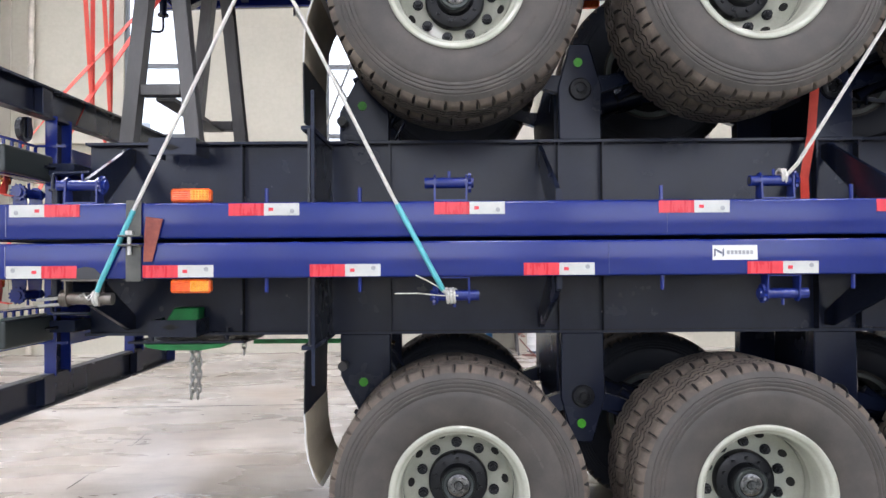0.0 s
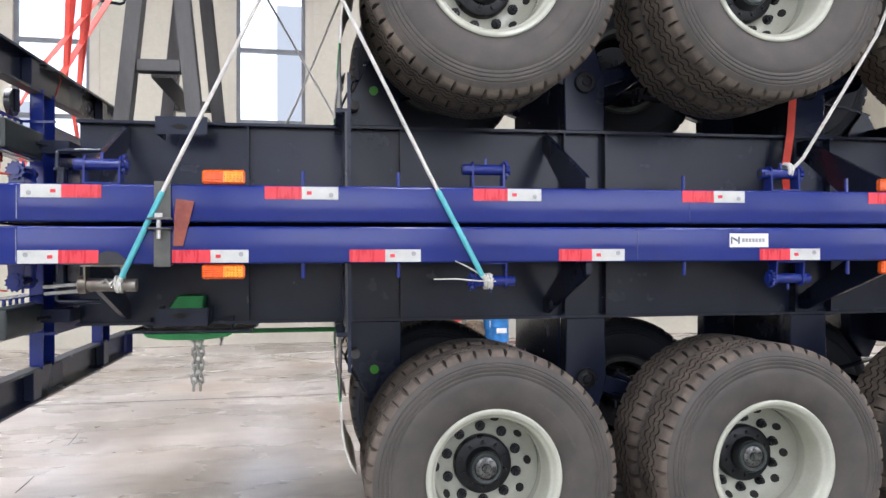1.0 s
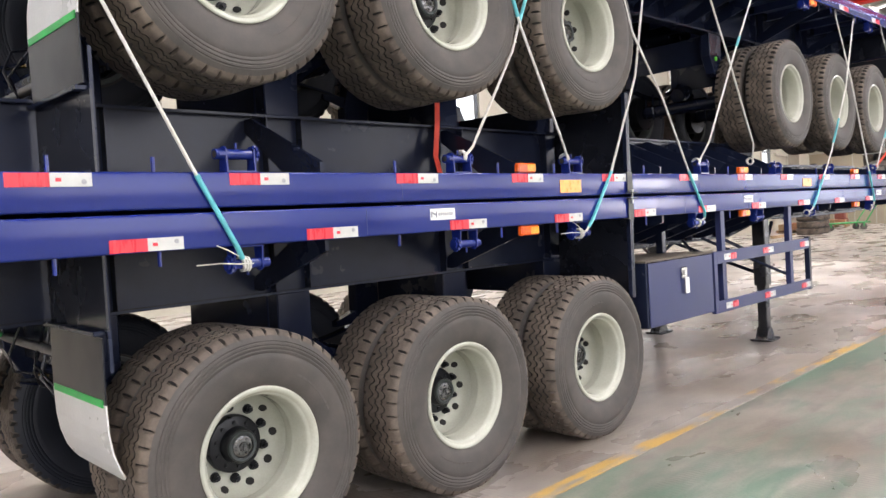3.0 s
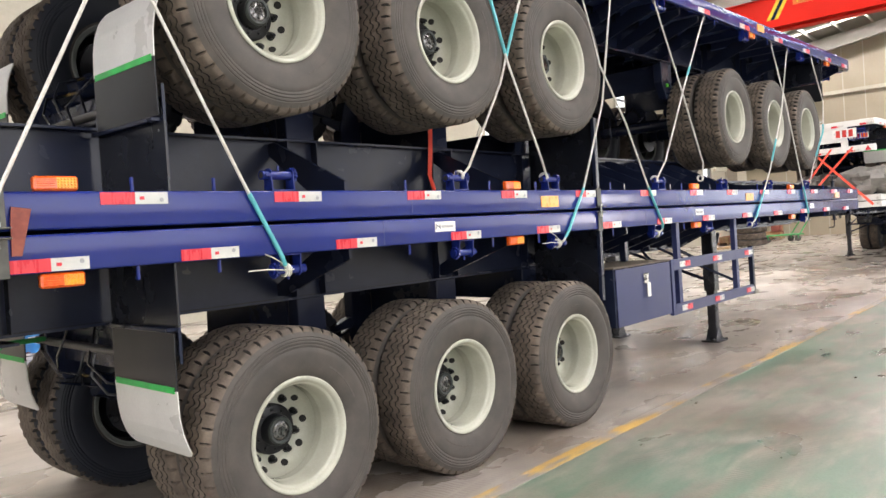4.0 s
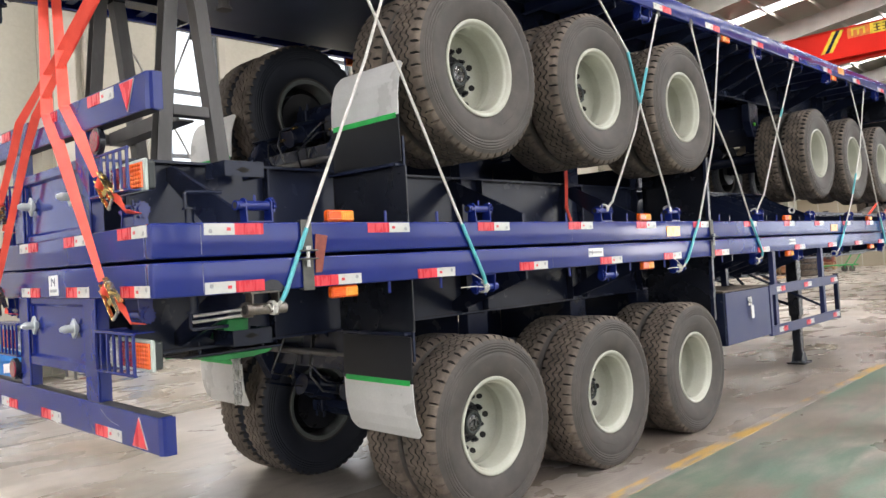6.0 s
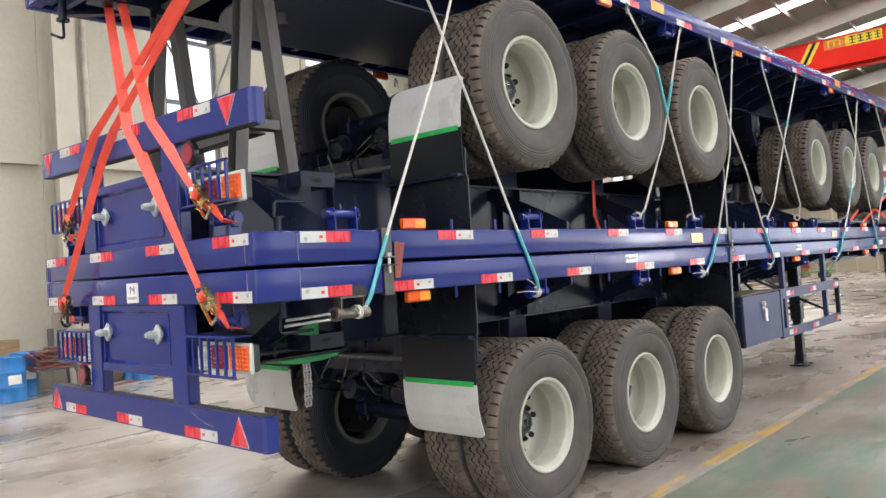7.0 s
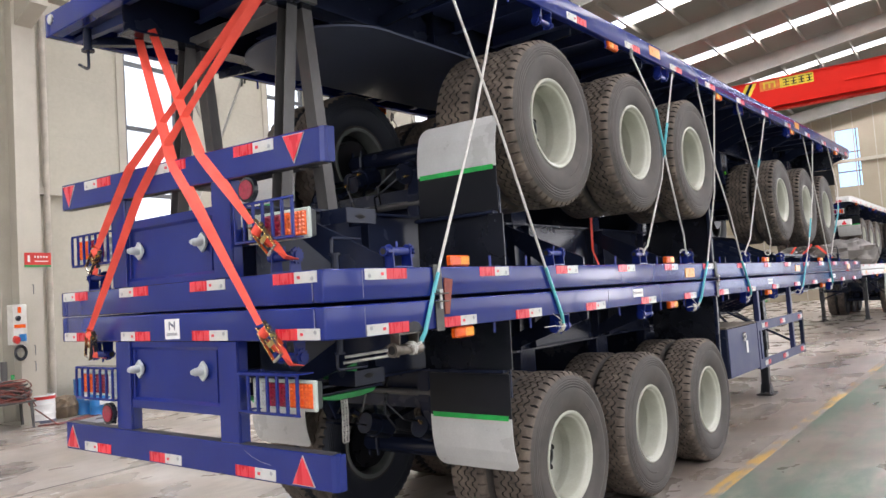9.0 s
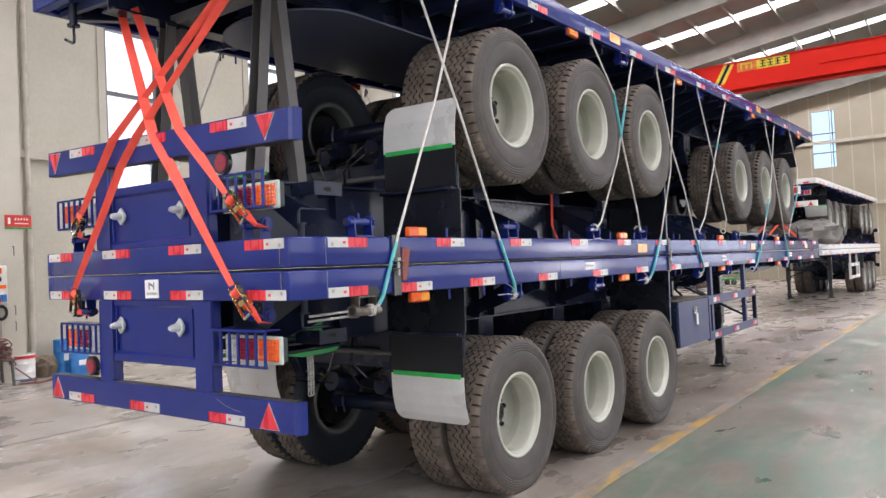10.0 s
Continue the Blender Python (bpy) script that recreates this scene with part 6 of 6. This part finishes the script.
for x in (1.235, 5.12, 8.9):
    s = sticker(T1, pose(x, -HW - 0.0015, 1.582), 0.19, 0.062)
    mark(s, -0.068, 0, 0.036)
    for k in range(7):
        part("print_bar", box(-0.035 + 0.0165 * k, -0.023 + 0.0165 * k, -0.0025, -0.0016, -0.008, 0.009), GREY_INK, s)
s = sticker(T1, Matrix.Translation((REAR - 0.0015, -0.02, 1.577)) @ pose(0, 0, 0, 0, 0, -90), 0.135, 0.108)
mark(s, 0, 0.017, 0.048)
for k in range(7):
    part("print_bar", box(-0.05 + 0.0145 * k, -0.039 + 0.0145 * k, -0.0025, -0.0016, -0.036, -0.02), GREY_INK, s)


# size marking on the outer tyres: raised rubber letters round the side wall
def letter_mesh(ch, size):
    cu = bpy.data.curves.new("letter", "FONT")
    cu.body, cu.size, cu.extrude, cu.align_x, cu.align_y = ch, size, 0.0009, "CENTER", "CENTER"
    ob = bpy.data.objects.new("letter", cu)
    scene.collection.objects.link(ob)
    dg = bpy.context.evaluated_depsgraph_get()
    me = bpy.data.meshes.new_from_object(ob.evaluated_get(dg))
    bpy.data.objects.remove(ob)
    me.materials.clear()
    me.materials.append(RUBBER)
    return me


GLYPH = {ch: letter_mesh(ch, 0.052) for ch in "12.0R"}
BAR = mesh_of(box(-0.013, 0.013, -0.019, 0.019, -0.0009, 0.0009), RUBBER)


def sidewall_print(tyre, start):
    for text, a0, r in (("12.00R20", start, 0.398), ("########", start + 2.2, 0.392)):
        for k, ch in enumerate(text):
            a = a0 - k * 0.088
            m = Matrix.Rotation(-a, 4, "Y") @ Matrix.Translation((r, -0.1482, 0)) @ pose(0, 0, 0, 90, 0, 0) @ pose(0, 0, 0, 0, 0, -90)
            part("raised_letter", GLYPH[ch] if ch in GLYPH else BAR, None, tyre, at=m)


for tr in (T1, T2):
    for k, wh in enumerate([o for o in tr.children if o.name.startswith("wheel") and o.data is DISC_OUT and (o.matrix_basis.translation.y < 0) == (tr is T1)]):
        for ty in wh.children:
            if ty.name.startswith("tyre"):
                sidewall_print(ty, (4.1, 0.9, 2.6)[k % 3])

# ---- along the north wall ----


def drum(x, y, r, h, material, label, name="steel_drum", kind="drum"):
    d = thing(name, label, kind, "drums by the wall", pose(x, y, 0))
    prof = [(0.0, 0.0), (r, 0.0), (r + 0.006, 0.012), (r, 0.03)]
    for f in (0.33, 0.66):
        prof += [(r, h * f - 0.02), (r + 0.008, h * f), (r, h * f + 0.02)]
    prof += [(r, h - 0.03), (r + 0.007, h - 0.012), (r, h), (r - 0.02, h - 0.004), (r - 0.025, h - 0.02), (0.0, h - 0.02)]
    b = revolve([(a, c) for a, c in prof], 32)
    bmesh.ops.transform(b, matrix=Matrix(((1, 0, 0, 0), (0, 0, 1, 0), (0, 1, 0, 0), (0, 0, 0, 1))), verts=b.verts[:])
    bmesh.ops.recalc_face_normals(b, faces=b.faces[:])
    part("barrel", b, material, d, smooth=True)
    return d


for x, y, r, h in ((0.28, 13.95, 0.23, 0.72), (0.66, 14.42, 0.23, 0.74), (2.57, 14.66, 0.18, 0.64), (2.60, 14.18, 0.17, 0.46)):
    d = drum(x, y, r, h, DRUM_B, "blue painted steel drum standing on the floor")
    part("drum_label", box(-0.1, 0.09, -r - 0.0105, -r - 0.0065, h * 0.4, h * 0.6), STICKER, d)
pl = drum(1.70, 14.40, 0.20, 0.47, STICKER, "white paint pail with a red rim", "paint_pail", "pail")
part("pail_band", rod((0, 0, 0.395), (0, 0, 0.445), 0.209, 28), SIGN_R, pl, smooth=True)
part("pail_band", rod((0, 0, 0.0), (0, 0, 0.05), 0.209, 28), INK, pl, smooth=True)
part("pail_handle", tube([(0.205 * math.cos(a), 0.02, 0.41 + 0.17 * math.sin(a)) for a in [math.pi * k / 10 for k in range(11)]], 0.005, 6), ZINC, pl)

ht = thing("hose_trolley", "low steel trolley heaped with red-brown hoses and a small pump", "trolley", m=pose(1.0, 14.1, 0))
for x in (-0.3, 0.3):
    for y in (-0.2, 0.2):
        part("leg", bar((x * 1.1, y, 0.0), (x, y, 0.42), 0.035, 0.035, up=(1, 0, 0)), STEEL, ht)
part("table", box(-0.36, 0.36, -0.26, 0.26, 0.42, 0.45), STEEL, ht)
rng = random.Random(4)
for k in range(34):
    a0, rx, ry = rng.random() * 6.28, 0.16 + 0.24 * rng.random(), 0.10 + 0.16 * rng.random()
    tilt, lean, cz = rng.uniform(-0.55, 0.25), rng.uniform(-0.5, 0.5), 0.47 + 0.26 * rng.random()
    ox, oy, w2 = rng.uniform(-0.08, 0.12), rng.uniform(-0.06, 0.06), rng.uniform(0.02, 0.07)
    pts = []
    for i in range(26):
        a = a0 + 2 * math.pi * i / 26
        x, y = ox + (rx + w2 * math.sin(3 * a + k)) * math.cos(a), oy + (ry + w2 * math.cos(2 * a + k)) * math.sin(a)
        pts.append((x, y, max(0.462 if abs(x) < 0.36 else 0.30, cz + tilt * x + lean * y)))
    part("hose", tube(pts, 0.0085 + 0.003 * rng.random(), 6, closed=True), (HOSE, HOSE, RUST, STEEL)[k % 4], ht, smooth=True)
part("pump", box(-0.13, 0.09, -0.09, 0.09, 0.66, 0.80, 0.02, rod((-0.02, 0, 0.79), (-0.02, 0, 0.90), 0.05, 16)), STEEL, ht)
part("air_filter", rod((-0.02, 0, 0.90), (-0.02, 0, 1.10), 0.052, 18), STEEL, ht, smooth=True)
part("regulator", rod((0.10, -0.03, 0.80), (0.10, -0.03, 0.88), 0.03, 12), GREEN_P, ht, smooth=True)
for k in range(3):
    single("floor_hose", tube([(1.35 + 0.05 * k, 13.9, 0.30 - 0.1 * k if k == 0 else 0.014), (1.6 + 0.1 * k, 13.65 + 0.06 * k, 0.014), (2.0 + 0.2 * k, 14.0, 0.014), (2.5, 14.25 - 0.1 * k, 0.014), (2.9 - 0.2 * k, 14.0, 0.014)], 0.012, 6), HOSE, "thin dark red air hose lying on the floor", "hose", "air hoses", smooth=True)
single("cardboard_sheet", prism([(-0.55, 0.0), (0.45, 0.0), (0.45, 0.95), (-0.55, 1.0)], "y", -0.012, 0.012), WOOD, "brown board leaning against the wall", "board", m=pose(0.25, 14.78, 0.0, 4, 0, 3))

COLX = 2.24 * math.cos(radians(TURN_B)) - 14.22 * math.sin(radians(TURN_B))
COLY = 2.24 * math.sin(radians(TURN_B)) + 14.22 * math.cos(radians(TURN_B))
M = Matrix.Translation((COLX, COLY, 0)) @ pose(0, 0, 0, 0, 0, TURN_B)
sg = thing("wall_sign", "small red sign with white print on the column", "sign", m=M @ pose(0.12, -0.018, 2.79))
part("board", box(-0.225, 0.225, -0.012, -0.001, -0.10, 0.11), SIGN_R, sg)
part("border", box(-0.225, 0.225, -0.012, -0.001, -0.135, -0.101), GREEN_P, sg)
for k in range(5):
    part("print_bar", box(-0.06 + 0.05 * k, -0.036 + 0.05 * k, -0.0145, -0.0125, 0.02, 0.055), STICKER, sg)
part("print_bar", box(-0.06, 0.17, -0.0145, -0.0125, -0.045, -0.03), STICKER, sg)
part("print_bar", box(-0.175, -0.135, -0.0145, -0.0125, -0.05, 0.06), STICKER, sg)
sb = thing("switch_box", "grey enamel socket box with orange labels on the column", "switch box", m=M @ pose(-0.285, 0.02, 1.36) @ Matrix.Diagonal((0.72, 1, 1, 1)))
part("cabinet", box(-0.16, 0.16, -0.20, -0.001, 0.0, 0.66, 0.012), BOX_W, sb)
part("side_bracket", box(0.10, 0.36, -0.03, 0.01, 0.1, 0.6), BOX_W, sb)
part("warning_label", box(-0.05, 0.03, -0.206, -0.201, 0.52, 0.62), ORANGE_L, sb)
part("warning_label", box(-0.13, 0.12, -0.206, -0.201, 0.27, 0.33), ORANGE_L, sb)
part("switch", rod((-0.06, -0.2, 0.43), (-0.06, -0.26, 0.43), 0.045, 14), FLAP_B, sb)
part("socket", rod((-0.12, -0.2, 0.09), (-0.12, -0.29, 0.07), 0.06, 16), SIGN_R, sb)
for k in range(3):
    part("socket", box(-0.03 + 0.055 * k, 0.01 + 0.055 * k, -0.225, -0.201, 0.05, 0.17), DRUM_B, sb)
part("hose_ring", tube([(0.08 + 0.12 * math.cos(a), -0.08, -0.14 + 0.11 * math.sin(a)) for a in [2 * math.pi * k / 16 for k in range(16)]], 0.03, 8, closed=True), FLAP_B, sb, smooth=True)

# crumpled sack between the pail and the drums


def lump(w, dpt, h, seed, n=30, folds=1.0):
    """A soft bundle with creases, its base at z 0."""
    rng = random.Random(seed)
    ph = [(rng.uniform(1, 6), rng.uniform(1, 6), rng.uniform(2, 7), rng.random() * 6.28, rng.uniform(0.02, 0.07)) for _ in range(9)]
    own = bmesh.new()
    bmesh.ops.create_uvsphere(own, u_segments=n, v_segments=n // 2, radius=1)
    for v in own.verts:
        x, y, z = v.co
        q = 0.72
        x, y, z = (math.copysign(abs(k) ** q, k) for k in (x, y, z))
        g = 1 + folds * sum(s * math.sin(a * x * 2 + b_ * y * 2 + c_ * z + p) for a, b_, c_, p, s in ph)
        v.co = (x * g * w / 2, y * g * dpt / 2, max(0.0, (z * g + 0.8) / 1.8 * h))
    return own


single("sack", lump(0.42, 0.36, 0.36, 3), SACK, "crumpled brown cloth sack on the floor by the wall", "sack", m=pose(2.18, 14.62, 0, 0, 0, 20), smooth=True)

# ---- far end of the hall ----
LW_ = "white flatbed semi-trailer in the far stack"
W1 = trailer("flatbed_trailer", LW_ + ", standing on the floor", WHITE_P, "stacked white trailers", False, pose(30.8, 5.86, 0, 0, 0, 180))
landing_legs(W1, 0.0)
side_guard(W1, WHITE_P, 1, WHITE_P)
trailer("flatbed_trailer", LW_ + ", lying upside down", WHITE_P, "stacked white trailers", False, pose(30.8, 5.86, DECKS) @ pose(0, 0, 0, 0, 0, 180) @ pose(0, 0, 0, 180, 0, 0))
trailer("flatbed_trailer", LW_ + ", stacked on top", WHITE_P, "stacked white trailers", False, pose(21.4, 5.86, 2.10), 11.3, False)

for k, (x, y, w, dd, h) in enumerate(((20.1, 4.95, 1.5, 1.35, 0.72), (21.6, 5.0, 1.2, 1.2, 0.6), (20.6, 6.3, 1.7, 1.1, 0.65))):
    single("tarpaulin", lump(w, dd, h, 11 + k), TARP, "wrinkled grey tarpaulin bundle lying on the white trailer", "tarpaulin", "folded tarpaulins", pose(x, y, 1.80), smooth=True)
for k, (a, e) in enumerate((((19.20, 6.55, 1.55), (19.22, 5.15, 3.05)), ((19.19, 4.75, 1.55), (19.21, 6.15, 3.05)), ((19.18, 6.75, 1.6), (19.2, 5.65, 3.05)))):
    pts = [Vector(a).lerp(Vector(e), i / 6) for i in range(7)]
    single("cargo_strap", ribbon(pts, [(-1, 0.1 * i, 0.2) for i in range(7)], 0.06), WEB, "orange-red strap crossed over the end of the white trailers", "strap", "far cargo straps")
pb = thing("name_board", "white board with red print on the white trailer's end", "board", m=pose(19.31, 5.35, 3.3))
part("board", box(-0.01, 0.0, -0.28, 0.28, 0.0, 0.24), STICKER, pb)
for k in range(3):
    part("print_bar", box(-0.014, -0.0105, -0.2 + 0.15 * k, -0.1 + 0.15 * k, 0.03, 0.21), SIGN_R, pb)


def tyre_stack(x, y, n, seed):
    rng = random.Random(seed)
    for k in range(n):
        st_ = thing("truck_tyre", "dusty black truck tyre lying in a stack", "tyre", "stacked truck tyres", pose(x + rng.uniform(-0.04, 0.04), y + rng.uniform(-0.04, 0.04), 0.154 + 0.306 * k, 90, 0, rng.uniform(0, 90)))
        part("carcass", TYRE_PLAIN, None, st_)


tyre_stack(34.0, 13.2, 3, 1)
tyre_stack(35.15, 13.35, 3, 2)


def pallet(x, y, turn, label, load):
    p = thing("pallet", label, "pallet", "pallets by the far wall", pose(x, y, 0, 0, 0, turn))
    for v in (-0.52, 0.0, 0.52):
        part("runner", box(-0.6, 0.6, v - 0.05, v + 0.05, 0.0, 0.11), WOOD, p)
    for k in range(7):
        part("board", box(-0.6 + 0.18 * k, -0.48 + 0.18 * k, -0.57, 0.57, 0.111, 0.133), WOOD, p)
    rng = random.Random(load)
    for i in range(3):
        for j in range(2 + load % 2):
            single("crate", box(-0.19, 0.19, -0.24, 0.24, 0, 0.26 + 0.05 * rng.random(), 0.012), (CRATE, WOOD, RUST)[(i + j + load) % 3], "orange-brown crate stacked on a pallet", "crate", "stacked crates", p.matrix_world @ pose(-0.4 + 0.4 * i, -0.28 + 0.5 * (j % 2), 0.134 + (0.32 if j > 1 else 0), 0, 0, rng.uniform(-5, 5)))


for k, (x, y) in enumerate(((37.2, 15.2), (38.9, 15.4), (40.6, 15.3), (42.4, 14.9))):
    pallet(x, y, 4 * k - 3, "rough timber pallet loaded with brown crates", k)
for k in range(6):
    single("plank", box(-1.0, 1.0, -0.06, 0.06, 0.0, 0.045, 0.003), WOOD, "rough loose timber plank on the floor", "plank", "loose planks", pose(31.8 + 0.1 * k, 13.6 + 0.13 * (k % 3), 0.0455 * (k // 3), 0, 0, 8 * math.sin(k)))
ct = thing("platform_cart", "green steel platform cart with slanted handles", "cart", m=pose(37.3, 12.9, 0, 0, 0, -42))
part("deck", box(-1.1, 1.1, -0.4, 0.4, 0.32, 0.38, 0.01), GREEN_P, ct)
for x, y in ((-0.8, -0.32), (-0.8, 0.32), (0.8, -0.32), (0.8, 0.32)):
    part("cart_wheel", rod((x, y - 0.04, 0.15), (x, y + 0.04, 0.15), 0.15, 20), RUBBER, ct, smooth=True)
    part("wheel_fork", box(x - 0.03, x + 0.03, y - 0.06, y + 0.06, 0.16, 0.319), GREEN_P, ct)
for y in (-0.36, 0.36):
    part("handle_bar", rod((0.9, y, 0.38), (1.45, y, 1.15), 0.03, 10), GREEN_P, ct, smooth=True)
part("handle_bar", rod((1.45, -0.36, 1.15), (1.45, 0.36, 1.15), 0.03, 10), GREEN_P, ct, smooth=True)

part("scratch", tube([(REAR - 0.0125, -0.60, 0.975), (REAR - 0.0128, -0.66, 0.945), (REAR - 0.0128, -0.73, 0.925), (REAR - 0.0125, -0.80, 0.915)], 0.0011, 5), SCUFF, T1)
for z in (1.05, 1.32, 2.35):
    single("wall_hook", tube([(COLX + 0.02, COLY - 0.012, z), (COLX + 0.02, COLY - 0.05, z), (COLX + 0.02, COLY - 0.055, z - 0.05), (COLX + 0.02, COLY - 0.05, z - 0.16)], 0.008, 8), FRAME, "thin dark steel hook on the column", "hook", "column hooks", smooth=True)
